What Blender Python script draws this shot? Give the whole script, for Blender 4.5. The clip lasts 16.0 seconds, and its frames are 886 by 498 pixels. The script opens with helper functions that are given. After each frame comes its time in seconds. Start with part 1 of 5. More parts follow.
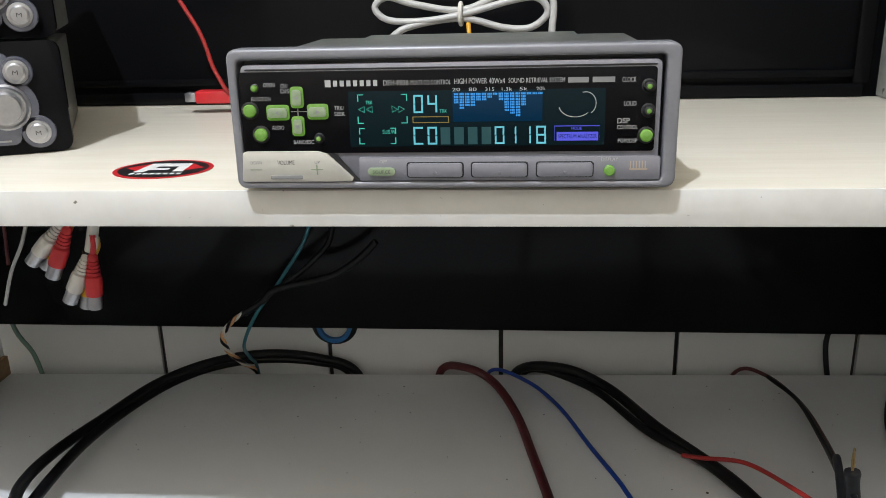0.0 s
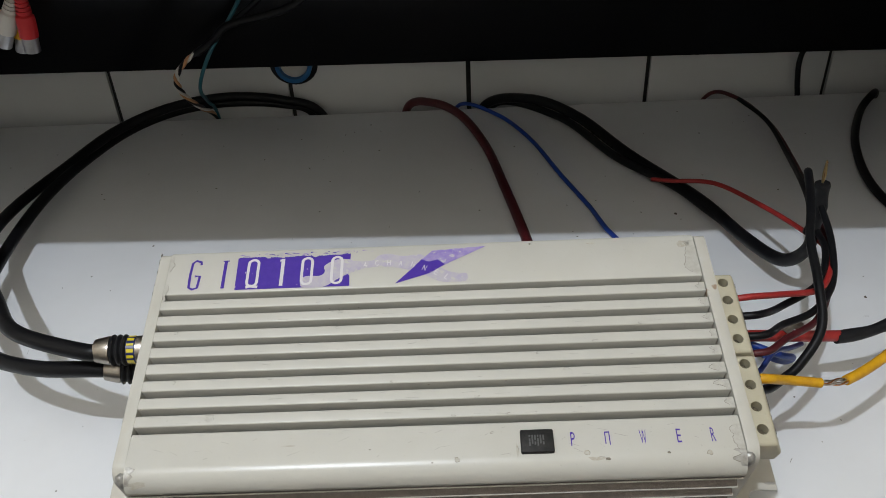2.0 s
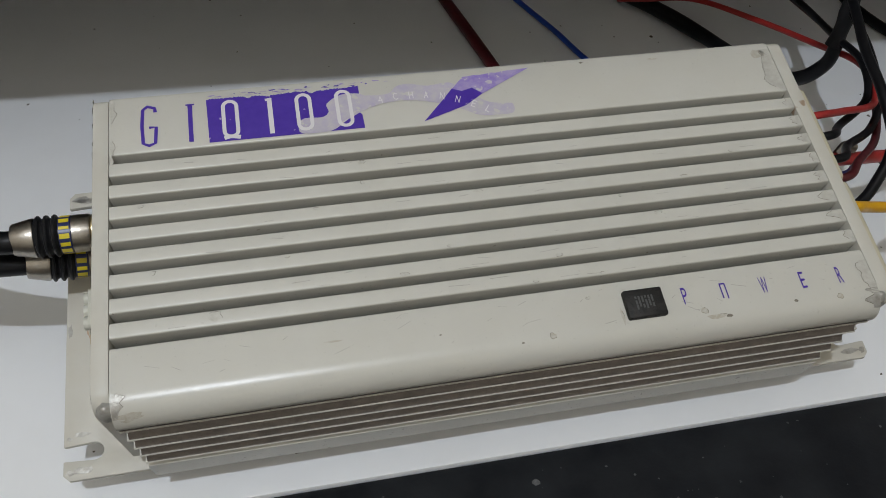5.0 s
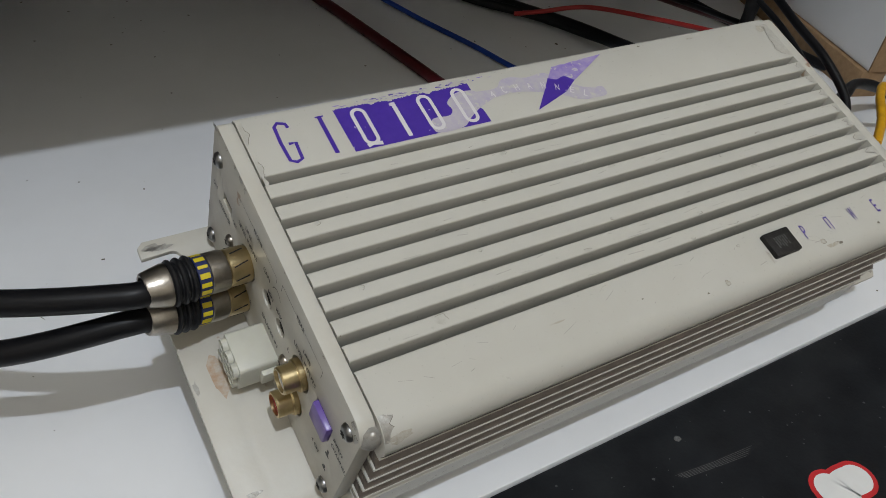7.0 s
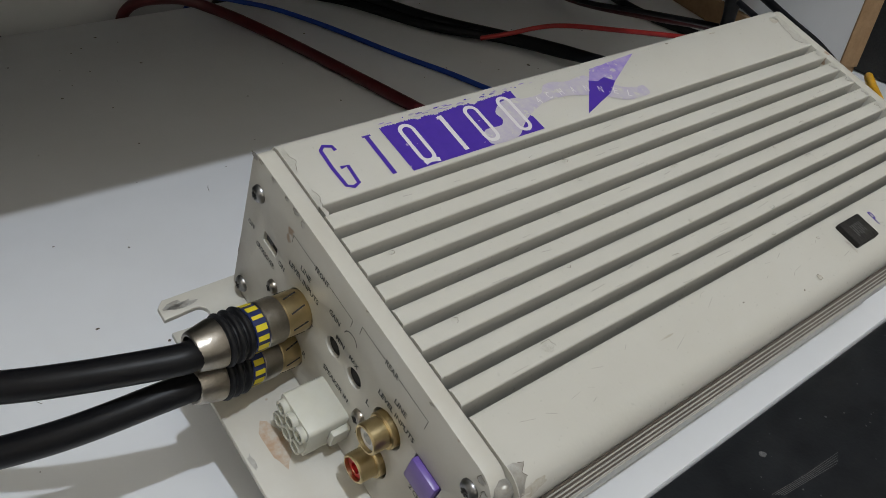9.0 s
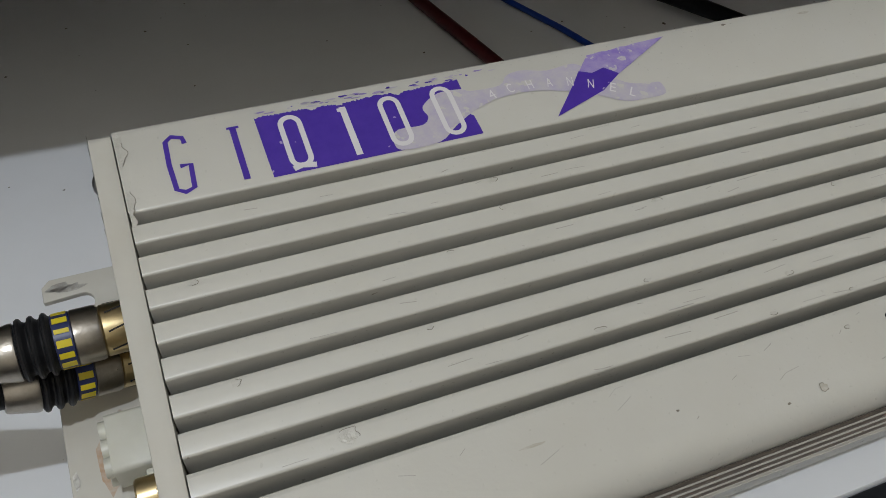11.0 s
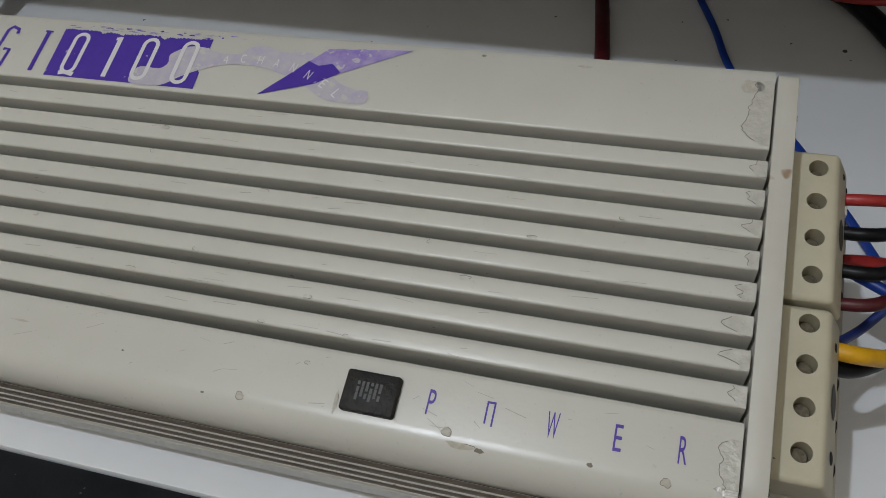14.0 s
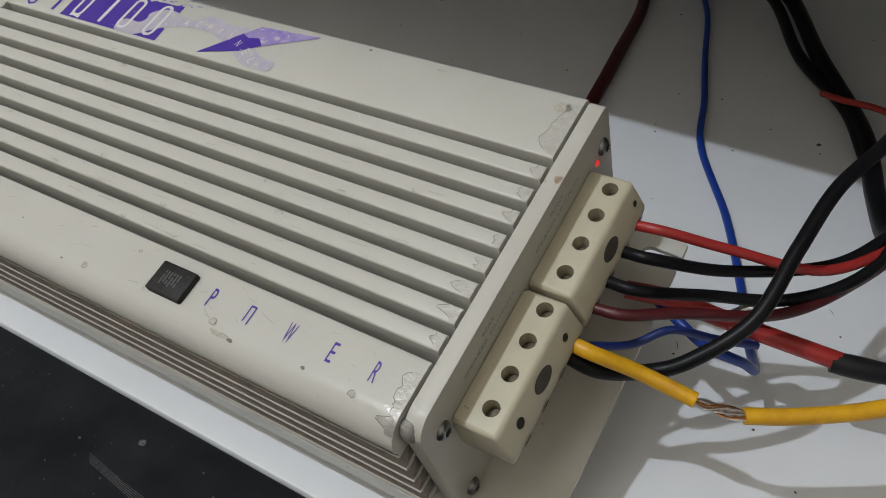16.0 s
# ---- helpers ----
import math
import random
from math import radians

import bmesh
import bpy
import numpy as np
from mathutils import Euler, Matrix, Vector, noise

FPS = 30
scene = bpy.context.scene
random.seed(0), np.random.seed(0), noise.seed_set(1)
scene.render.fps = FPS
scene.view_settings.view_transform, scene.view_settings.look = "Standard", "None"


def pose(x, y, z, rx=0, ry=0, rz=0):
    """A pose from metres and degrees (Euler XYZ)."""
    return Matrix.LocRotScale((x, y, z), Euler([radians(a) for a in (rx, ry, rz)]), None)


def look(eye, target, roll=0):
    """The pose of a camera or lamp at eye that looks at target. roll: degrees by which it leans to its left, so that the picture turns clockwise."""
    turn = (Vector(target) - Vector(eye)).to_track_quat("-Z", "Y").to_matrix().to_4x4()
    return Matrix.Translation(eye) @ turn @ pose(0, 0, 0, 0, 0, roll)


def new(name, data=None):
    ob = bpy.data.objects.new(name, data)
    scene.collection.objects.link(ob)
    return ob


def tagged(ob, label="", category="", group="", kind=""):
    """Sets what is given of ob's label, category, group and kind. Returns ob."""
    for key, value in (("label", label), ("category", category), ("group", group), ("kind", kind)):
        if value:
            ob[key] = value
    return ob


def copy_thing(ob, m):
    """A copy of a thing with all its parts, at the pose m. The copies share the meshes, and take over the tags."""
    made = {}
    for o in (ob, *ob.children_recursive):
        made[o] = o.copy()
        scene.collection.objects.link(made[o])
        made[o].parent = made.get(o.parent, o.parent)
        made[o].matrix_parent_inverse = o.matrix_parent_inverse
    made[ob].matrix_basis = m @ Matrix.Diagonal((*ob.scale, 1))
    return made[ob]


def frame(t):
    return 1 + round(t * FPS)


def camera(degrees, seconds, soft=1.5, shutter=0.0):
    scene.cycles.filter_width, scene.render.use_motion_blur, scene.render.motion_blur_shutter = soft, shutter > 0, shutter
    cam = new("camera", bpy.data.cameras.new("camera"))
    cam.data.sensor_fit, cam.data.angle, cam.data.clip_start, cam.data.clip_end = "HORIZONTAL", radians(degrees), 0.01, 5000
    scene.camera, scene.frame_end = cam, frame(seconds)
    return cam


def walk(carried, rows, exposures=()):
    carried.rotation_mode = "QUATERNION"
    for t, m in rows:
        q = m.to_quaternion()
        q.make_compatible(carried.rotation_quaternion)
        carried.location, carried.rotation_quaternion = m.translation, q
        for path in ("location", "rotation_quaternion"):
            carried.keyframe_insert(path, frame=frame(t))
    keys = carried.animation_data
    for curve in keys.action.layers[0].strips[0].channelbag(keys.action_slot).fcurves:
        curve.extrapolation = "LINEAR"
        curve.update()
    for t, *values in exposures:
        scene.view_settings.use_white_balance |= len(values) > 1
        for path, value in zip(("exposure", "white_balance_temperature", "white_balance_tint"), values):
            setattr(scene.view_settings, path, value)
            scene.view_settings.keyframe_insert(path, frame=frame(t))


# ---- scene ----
cam = camera(56.32, 16.0, soft=0.9)
ROWS = [
    (0.0, 0.1309, -0.2836, 0.3202, 72.09, 1.40, 3.04),
    (0.5, 0.1298, -0.2860, 0.3213, 67.13, 1.93, 2.52),
    (1.0, 0.1302, -0.2837, 0.3175, 61.62, 2.63, 1.82),
    (1.5, 0.1294, -0.2762, 0.3115, 57.22, 2.65, 0.81),
    (2.0, 0.1254, -0.2727, 0.3060, 54.50, 2.38, -0.36),
    (2.5, 0.1261, -0.2694, 0.2969, 51.40, 2.09, -0.66),
    (3.0, 0.1211, -0.2592, 0.2867, 47.99, 1.44, -0.59),
    (3.2, 0.1208, -0.2577, 0.2806, 47.79, 1.24, -0.69),
    (5.3, 0.0378, -0.2060, 0.2500, 44.78, -2.12, -14.33),
    (5.5, 0.0256, -0.2031, 0.2467, 45.27, -2.25, -16.30),
    (6.0, -0.0037, -0.1958, 0.2418, 46.13, -3.29, -21.09),
    (6.5, -0.0361, -0.1899, 0.2358, 47.69, -5.48, -26.87),
    (7.0, -0.0675, -0.1785, 0.2312, 49.74, -6.79, -31.08),
    (7.5, -0.0892, -0.1665, 0.2209, 51.79, -7.47, -35.44),
    (8.0, -0.1119, -0.1591, 0.2138, 53.17, -6.82, -37.71),
    (8.5, -0.1117, -0.1492, 0.2019, 53.82, -6.30, -39.11),
    (9.0, -0.0901, -0.1415, 0.2049, 53.81, -5.66, -38.95),
    (9.2, -0.0814, -0.1419, 0.2072, 53.65, -5.38, -38.05),
    (11.3, 0.0291, -0.1405, 0.1998, 46.50, -1.17, -18.85),
    (11.5, 0.0434, -0.1400, 0.2024, 45.39, -1.23, -16.86),
    (12.0, 0.0784, -0.1423, 0.2066, 43.63, 0.09, -11.05),
    (12.5, 0.1128, -0.1477, 0.2126, 41.69, 1.38, -4.67),
    (13.0, 0.1419, -0.1530, 0.2169, 41.33, 3.06, 2.84),
    (13.5, 0.1736, -0.1542, 0.2165, 41.92, 4.49, 9.56),
    (14.0, 0.2072, -0.1544, 0.2181, 43.59, 5.64, 15.99),
    (14.5, 0.2331, -0.1547, 0.2159, 45.57, 5.36, 21.54),
    (15.0, 0.2559, -0.1518, 0.2139, 46.89, 4.22, 25.55),
    (15.5, 0.2802, -0.1568, 0.2155, 48.33, 3.64, 29.02),
    (16.0, 0.3009, -0.1608, 0.2144, 49.47, 3.12, 31.77),
]
EXPOSURES = [(0.0, 0.60), (0.5, 0.49), (1.0, 0.3), (1.5, 0.0), (2.0, -0.1), (3.0, -0.33), (5.5, -0.45), (7.5, -0.38), (9.0, -0.33), (11.5, -0.66), (13.0, -0.73), (14.5, -0.65), (15.0, -0.62), (16.0, -0.31)]
walk(cam, [(t, pose(x, y, z, rx, ry, rz)) for t, x, y, z, rx, ry, rz in ROWS], EXPOSURES)

# ---- light: one ceiling lamp in front of the shelves, in an added, unseen pale room ----
world = bpy.data.worlds.new("room_air")
scene.world = world
world.use_nodes = True
world.node_tree.nodes["Background"].inputs[0].default_value = (0.9, 0.95, 1.0, 1)
world.node_tree.nodes["Background"].inputs[1].default_value = 0.02
LAMP = (-0.14, -0.543, 1.32)
lamp_data = bpy.data.lights.new("ceiling_lamp_light", "POINT")
lamp_data.shadow_soft_size, lamp_data.energy = 0.013, 41.5
lamp_data.color = (0.826, 0.90, 1.0)
lamp = new("ceiling_lamp_light", lamp_data)
lamp.matrix_world = look(LAMP, (0.1, 0.0, 0.0))


# ---- materials ----
def material(name, base, rough=0.5, metal=0.0, second=None, scale=40.0, amount=0.5, bump=0.0, bump_scale=400.0,
             detail=4.0, stretch=(1, 1, 1), coat=0.0, emit=None, strength=0.0, spots=None, spot_scale=300.0, spot_cut=0.72, spec=0.5):
    m = bpy.data.materials.new(name)
    m.use_nodes = True
    nt = m.node_tree
    b = nt.nodes["Principled BSDF"]
    b.inputs["Base Color"].default_value = (*base, 1)
    b.inputs["Roughness"].default_value = rough
    b.inputs["Metallic"].default_value = metal
    b.inputs["Specular IOR Level"].default_value = spec
    b.inputs["Coat Weight"].default_value = coat
    b.inputs["Coat Roughness"].default_value = 0.15
    co = nt.nodes.new("ShaderNodeTexCoord")
    mp = nt.nodes.new("ShaderNodeMapping")
    mp.inputs["Scale"].default_value = stretch
    nt.links.new(co.outputs["Object"], mp.inputs["Vector"])
    last = None
    if second:
        n = nt.nodes.new("ShaderNodeTexNoise")
        n.inputs["Scale"].default_value, n.inputs["Detail"].default_value = scale, detail
        n.inputs["Roughness"].default_value = 0.65
        nt.links.new(mp.outputs[0], n.inputs["Vector"])
        r = nt.nodes.new("ShaderNodeMapRange")
        r.inputs["From Min"].default_value, r.inputs["From Max"].default_value = 0.35, 0.7
        r.inputs["To Max"].default_value = amount
        nt.links.new(n.outputs[0], r.inputs["Value"])
        mix = nt.nodes.new("ShaderNodeMix")
        mix.data_type = "RGBA"
        mix.inputs[6].default_value, mix.inputs[7].default_value = (*base, 1), (*second, 1)
        nt.links.new(r.outputs[0], mix.inputs[0])
        last = mix.outputs[2]
    if spots:
        n = nt.nodes.new("ShaderNodeTexNoise")
        n.inputs["Scale"].default_value, n.inputs["Detail"].default_value = spot_scale, 3.0
        nt.links.new(mp.outputs[0], n.inputs["Vector"])
        r = nt.nodes.new("ShaderNodeMapRange")
        r.inputs["From Min"].default_value, r.inputs["From Max"].default_value = spot_cut, spot_cut + 0.03
        nt.links.new(n.outputs[0], r.inputs["Value"])
        mix = nt.nodes.new("ShaderNodeMix")
        mix.data_type = "RGBA"
        mix.inputs[6].default_value, mix.inputs[7].default_value = (*base, 1), (*spots, 1)
        if last:
            nt.links.new(last, mix.inputs[6])
        nt.links.new(r.outputs[0], mix.inputs[0])
        last = mix.outputs[2]
    if last:
        nt.links.new(last, b.inputs["Base Color"])
    if bump:
        n = nt.nodes.new("ShaderNodeTexNoise")
        n.inputs["Scale"].default_value, n.inputs["Detail"].default_value = bump_scale, 5.0
        nt.links.new(mp.outputs[0], n.inputs["Vector"])
        bp = nt.nodes.new("ShaderNodeBump")
        bp.inputs["Strength"].default_value, bp.inputs["Distance"].default_value = bump, 0.0006
        nt.links.new(n.outputs[0], bp.inputs["Height"])
        nt.links.new(bp.outputs[0], b.inputs["Normal"])
        r = nt.nodes.new("ShaderNodeMapRange")
        r.inputs["To Min"].default_value, r.inputs["To Max"].default_value = rough * 0.8, min(1, rough * 1.25)
        nt.links.new(n.outputs[0], r.inputs["Value"])
        nt.links.new(r.outputs[0], b.inputs["Roughness"])
    if emit:
        b.inputs["Emission Color"].default_value = (*emit, 1)
        b.inputs["Emission Strength"].default_value = strength
    return m


CREAM = material("cream_enamel", (0.50, 0.487, 0.442), 0.29, second=(0.44, 0.42, 0.36), scale=35, amount=0.35, bump=0.05, bump_scale=900, spots=(0.25, 0.22, 0.18), spot_scale=260, spot_cut=0.745)
CREAM_SIDE = material("cream_plate", (0.50, 0.485, 0.435), 0.42, second=(0.44, 0.40, 0.33), scale=60, amount=0.4, bump=0.06, bump_scale=700, spots=(0.30, 0.21, 0.14), spot_scale=90, spot_cut=0.72)
BARE = material("chipped_metal", (0.43, 0.42, 0.39), 0.4, 0.5, second=(0.27, 0.25, 0.22), scale=380, amount=0.8, bump=0.4, bump_scale=700)
PURPLE = material("purple_print", (0.050, 0.018, 0.28), 0.4, second=(0.075, 0.032, 0.34), scale=300, amount=0.5, spots=(0.42, 0.36, 0.52), spot_scale=420, spot_cut=0.70)
LILAC = material("faded_lilac_print", (0.40, 0.36, 0.47), 0.42, second=(0.48, 0.46, 0.45), scale=260, amount=0.9, spots=(0.49, 0.475, 0.44), spot_scale=330, spot_cut=0.60)
MID_LILAC = material("lilac_print", (0.22, 0.155, 0.46), 0.42, second=(0.38, 0.32, 0.49), scale=240, amount=0.9, spots=(0.46, 0.43, 0.46), spot_scale=420, spot_cut=0.60)
WHITE_PRINT = material("white_print", (0.62, 0.60, 0.60), 0.4)
GREY_PRINT = material("grey_print", (0.05, 0.05, 0.048), 0.5)
BLACK_PLASTIC = material("black_plastic", (0.012, 0.012, 0.013), 0.35, second=(0.03, 0.03, 0.032), scale=500, amount=0.4, bump=0.1, bump_scale=1200)
BLACK_RUBBER = material("black_rubber", (0.010, 0.010, 0.011), 0.42, second=(0.022, 0.022, 0.024), scale=160, amount=0.6, bump=0.08, bump_scale=900, spec=0.18)
CABLE_BLACK = material("black_cable", (0.005, 0.005, 0.006), 0.38, second=(0.010, 0.010, 0.011), scale=120, amount=0.6, bump=0.05, spec=0.18)
CABLE_RED = material("red_cable", (0.36, 0.025, 0.022), 0.4, second=(0.22, 0.015, 0.015), scale=100, amount=0.6, bump=0.05)
CABLE_MAROON = material("maroon_cable", (0.075, 0.007, 0.010), 0.42, second=(0.04, 0.005, 0.007), scale=100, amount=0.6, bump=0.05)
CABLE_BLUE = material("blue_cable", (0.009, 0.045, 0.29), 0.4, second=(0.009, 0.026, 0.17), scale=90, amount=0.5)
CABLE_NAVY = material("navy_cable", (0.012, 0.03, 0.17), 0.4, second=(0.01, 0.02, 0.1), scale=90, amount=0.5)
CABLE_YELLOW = material("yellow_cable", (0.68, 0.36, 0.008), 0.42, second=(0.42, 0.19, 0.01), scale=140, amount=0.6, bump=0.08)
CABLE_GREY = material("grey_cable", (0.42, 0.41, 0.40), 0.4, second=(0.34, 0.33, 0.32), scale=60, amount=0.5)
CABLE_TEAL = material("teal_cable", (0.015, 0.12, 0.15), 0.45, second=(0.01, 0.07, 0.09), scale=80, amount=0.5)
CABLE_WHITE = material("white_cable", (0.60, 0.58, 0.54), 0.42, second=(0.5, 0.47, 0.41), scale=80, amount=0.5)
CABLE_ORANGE = material("orange_cable", (0.50, 0.26, 0.12), 0.45)
GOLD = material("gold_plating", (0.60, 0.48, 0.27), 0.3, 1.0, second=(0.44, 0.34, 0.18), scale=300, amount=0.5)
NICKEL = material("brushed_nickel", (0.36, 0.33, 0.29), 0.3, 1.0, second=(0.22, 0.20, 0.17), scale=400, amount=0.5, bump=0.08, bump_scale=1500)
STEEL = material("dark_steel", (0.30, 0.30, 0.30), 0.32, 1.0, second=(0.16, 0.16, 0.16), scale=600, amount=0.6)
TIN = material("tinned_strands", (0.62, 0.60, 0.57), 0.3, 1.0, second=(0.4, 0.25, 0.15), scale=700, amount=0.5)
COPPER = material("copper_strands", (0.55, 0.24, 0.09), 0.38, 1.0, second=(0.25, 0.10, 0.04), scale=900, amount=0.7)
# Near-black that paints the unlit inside of openings.
HOLE = material("recess_shade", (0.015, 0.014, 0.013), 0.8)
NYLON = material("milky_nylon", (0.53, 0.525, 0.46), 0.4, second=(0.48, 0.47, 0.40), scale=150, amount=0.6, bump=0.08)
NYLON.node_tree.nodes["Principled BSDF"].inputs["Subsurface Weight"].default_value = 0.15
NYLON.node_tree.nodes["Principled BSDF"].inputs["Subsurface Radius"].default_value = (0.003, 0.003, 0.002)
TERMINAL = material("ivory_terminal", (0.50, 0.46, 0.34), 0.42, second=(0.42, 0.37, 0.26), scale=120, amount=0.5, bump=0.06, spots=(0.12, 0.09, 0.06), spot_scale=330, spot_cut=0.76)
PURPLE_BUTTON = material("purple_button", (0.15, 0.09, 0.36), 0.3, second=(0.11, 0.06, 0.28), scale=200, amount=0.5)
MELAMINE = material("white_melamine", (0.74, 0.75, 0.77), 0.38, second=(0.68, 0.685, 0.69), scale=14, amount=0.6, bump=0.03, bump_scale=500, spots=(0.30, 0.27, 0.22), spot_scale=230, spot_cut=0.765)
BIRCH = material("pale_wood_shelf", (0.65, 0.61, 0.53), 0.36, second=(0.57, 0.52, 0.43), scale=22, amount=0.7, stretch=(0.6, 6, 6), bump=0.03)
EDGE_WHITE = material("white_edge_band", (0.62, 0.61, 0.59), 0.42, second=(0.52, 0.50, 0.46), scale=45, amount=0.5, spots=(0.16, 0.13, 0.10), spot_scale=170, spot_cut=0.73)
RAW_WOOD = material("raw_fibreboard", (0.30, 0.19, 0.10), 0.75, second=(0.21, 0.125, 0.06), scale=160, amount=0.8, bump=0.3)
GLOSS_BLACK = material("glossy_black_panel", (0.0035, 0.0035, 0.004), 0.14, second=(0.007, 0.007, 0.008), scale=6, amount=0.6, bump=0.012, bump_scale=60, spec=0.1)
TILE = material("white_glazed_tile", (0.70, 0.71, 0.71), 0.16, second=(0.62, 0.63, 0.63), scale=9, amount=0.6, bump=0.02, bump_scale=40)
GROUT = material("black_grout", (0.015, 0.014, 0.013), 0.85, second=(0.04, 0.038, 0.035), scale=300, amount=0.6)
MAT_BLACK = material("black_vinyl", (0.009, 0.010, 0.012), 0.36, second=(0.021, 0.023, 0.026), scale=45, amount=0.85, bump=0.12, bump_scale=700, spots=(0.30, 0.30, 0.30), spot_scale=210, spot_cut=0.762, spec=0.28)
VINYL_WHITE = material("white_vinyl", (0.72, 0.72, 0.71), 0.35, second=(0.62, 0.62, 0.6), scale=60, amount=0.5)
VINYL_RED = material("red_vinyl", (0.52, 0.02, 0.025), 0.35, second=(0.4, 0.015, 0.02), scale=60, amount=0.5)
# Tones of the added room, chosen for the light they bounce.
ROOM_BOUNCE = material("pale_room_bounce", (0.83, 0.765, 0.66), 0.8, second=(0.77, 0.705, 0.60), scale=3, amount=0.5)
FLOOR_BOUNCE = material("brown_floor_bounce", (0.34, 0.27, 0.21), 0.6, second=(0.27, 0.21, 0.16), scale=6, amount=0.6)
SILVER = material("silver_paint", (0.25, 0.25, 0.285), 0.28, 0.4, second=(0.20, 0.20, 0.235), scale=500, amount=0.4)
SILVER_DARK = material("grey_trim_paint", (0.20, 0.20, 0.22), 0.38, 0.2, second=(0.17, 0.17, 0.19), scale=400, amount=0.4, bump=0.03)
CHAMPAGNE = material("champagne_paint", (0.50, 0.485, 0.44), 0.36, 0.25, second=(0.44, 0.425, 0.385), scale=400, amount=0.4)
GALV = material("zinc_plated_steel", (0.36, 0.375, 0.355), 0.38, 0.8, second=(0.24, 0.25, 0.24), scale=120, amount=0.7, bump=0.08)
WINDOW = material("black_window", (0.004, 0.004, 0.005), 0.05, second=(0.006, 0.005, 0.005), scale=30, amount=0.6, spec=0.09)
LCD = material("dark_display_field", (0.004, 0.008, 0.010), 0.2, emit=(0.005, 0.024, 0.030), strength=0.12, spec=0.06)
LCD_BLUE = material("blue_display_field", (0.003, 0.010, 0.022), 0.2, emit=(0.0, 0.016, 0.040), strength=0.6, spec=0.12)
GLOW_CYAN = material("cyan_segments", (0.05, 0.2, 0.25), 0.4, emit=(0.18, 0.66, 0.78), strength=0.33)
GLOW_TEAL = material("teal_segments", (0.02, 0.12, 0.10), 0.4, emit=(0.05, 0.55, 0.42), strength=0.55)
GLOW_BLUE = material("blue_segments", (0.01, 0.06, 0.2), 0.4, emit=(0.03, 0.27, 0.66), strength=0.62)
GLOW_VIOLET = material("violet_segments", (0.03, 0.03, 0.2), 0.4, emit=(0.08, 0.09, 0.75), strength=0.45)
GLOW_AMBER = material("amber_segments", (0.1, 0.07, 0.02), 0.4, emit=(0.45, 0.32, 0.05), strength=0.25)
DIM_CELL = material("unlit_cells", (0.006, 0.03, 0.035), 0.4, emit=(0.008, 0.06, 0.065), strength=0.3)
GLOW_GREEN = material("lit_green_key", (0.09, 0.18, 0.03), 0.25, emit=(0.25, 0.75, 0.06), strength=0.09, second=(0.18, 0.27, 0.10), scale=800)
KEY_CLEAR = material("pale_green_key", (0.25, 0.29, 0.21), 0.2, emit=(0.2, 0.5, 0.08), strength=0.02, second=(0.17, 0.24, 0.11), scale=500, amount=0.7)
LEGEND = material("white_legend", (0.38, 0.38, 0.38), 0.45)
LEGEND_GREY = material("grey_legend", (0.20, 0.20, 0.20), 0.45)
CHROME = material("silver_knob", (0.44, 0.44, 0.46), 0.3, 0.9, second=(0.32, 0.32, 0.35), scale=300, amount=0.5)
ICE = material("translucent_grey_panel", (0.13, 0.135, 0.165), 0.18, 0.4, second=(0.07, 0.075, 0.10), scale=40, amount=0.8)
PIPE_BLUE = material("blue_pipe", (0.02, 0.13, 0.34), 0.4)
LED_RED = material("red_indicator", (0.4, 0.02, 0.02), 0.3, emit=(1.0, 0.05, 0.04), strength=0.7)


# ---- mesh tools ----
def part(name, bm, mat, parent=None, label="", smooth=True, m=None):
    me = bpy.data.meshes.new(name)
    bmesh.ops.recalc_face_normals(bm, faces=bm.faces[:])
    bm.to_mesh(me)
    bm.free()
    me.materials.append(mat)
    if smooth:
        me.shade_smooth()
        me.set_sharp_from_angle(angle=radians(35))
    ob = new(name, me)
    if parent:
        ob.parent = parent
    if m is not None:
        ob.matrix_basis = m
    if label:
        ob["label"] = label
    return ob


def thing(name, label, category, m=None, group="", kind=""):
    ob = new(name)
    ob.empty_display_size = 0.02
    if m is not None:
        ob.matrix_world = m
    return tagged(ob, label, category, group, kind)


def box(x0, x1, y0, y1, z0, z1, bevel=0.0, seg=2, bm=None):
    bm = bm or bmesh.new()
    r = bmesh.ops.create_cube(bm, size=1.0, matrix=Matrix.Translation(((x0 + x1) / 2, (y0 + y1) / 2, (z0 + z1) / 2)) @ Matrix.Diagonal((x1 - x0, y1 - y0, z1 - z0, 1)))
    if bevel:
        edges = list({e for v in r["verts"] for e in v.link_edges})
        bmesh.ops.bevel(bm, geom=edges, offset=bevel, segments=seg, affect="EDGES", profile=0.5)
    return bm


def lathe(profile, seg=32, axis="Z", bm=None, m=Matrix()):
    """Rings of (radius, height) round an axis."""
    bm = bm or bmesh.new()
    turn = {"Z": Matrix(), "X": Matrix.Rotation(radians(90), 4, "Y"), "Y": Matrix.Rotation(radians(-90), 4, "X")}[axis]
    rings = []
    for r, h in profile:
        if r < 1e-6:
            rings.append([bm.verts.new(m @ turn @ Vector((0, 0, h)))])
        else:
            rings.append([bm.verts.new(m @ turn @ Vector((r * math.cos(2 * math.pi * i / seg), r * math.sin(2 * math.pi * i / seg), h))) for i in range(seg)])
    for a, b in zip(rings, rings[1:]):
        for i in range(seg):
            j = (i + 1) % seg
            q = [a[i % len(a)], a[j % len(a)], b[j % len(b)], b[i % len(b)]]
            q = list(dict.fromkeys(q))
            if len(q) > 2:
                bm.faces.new(q)
    return bm


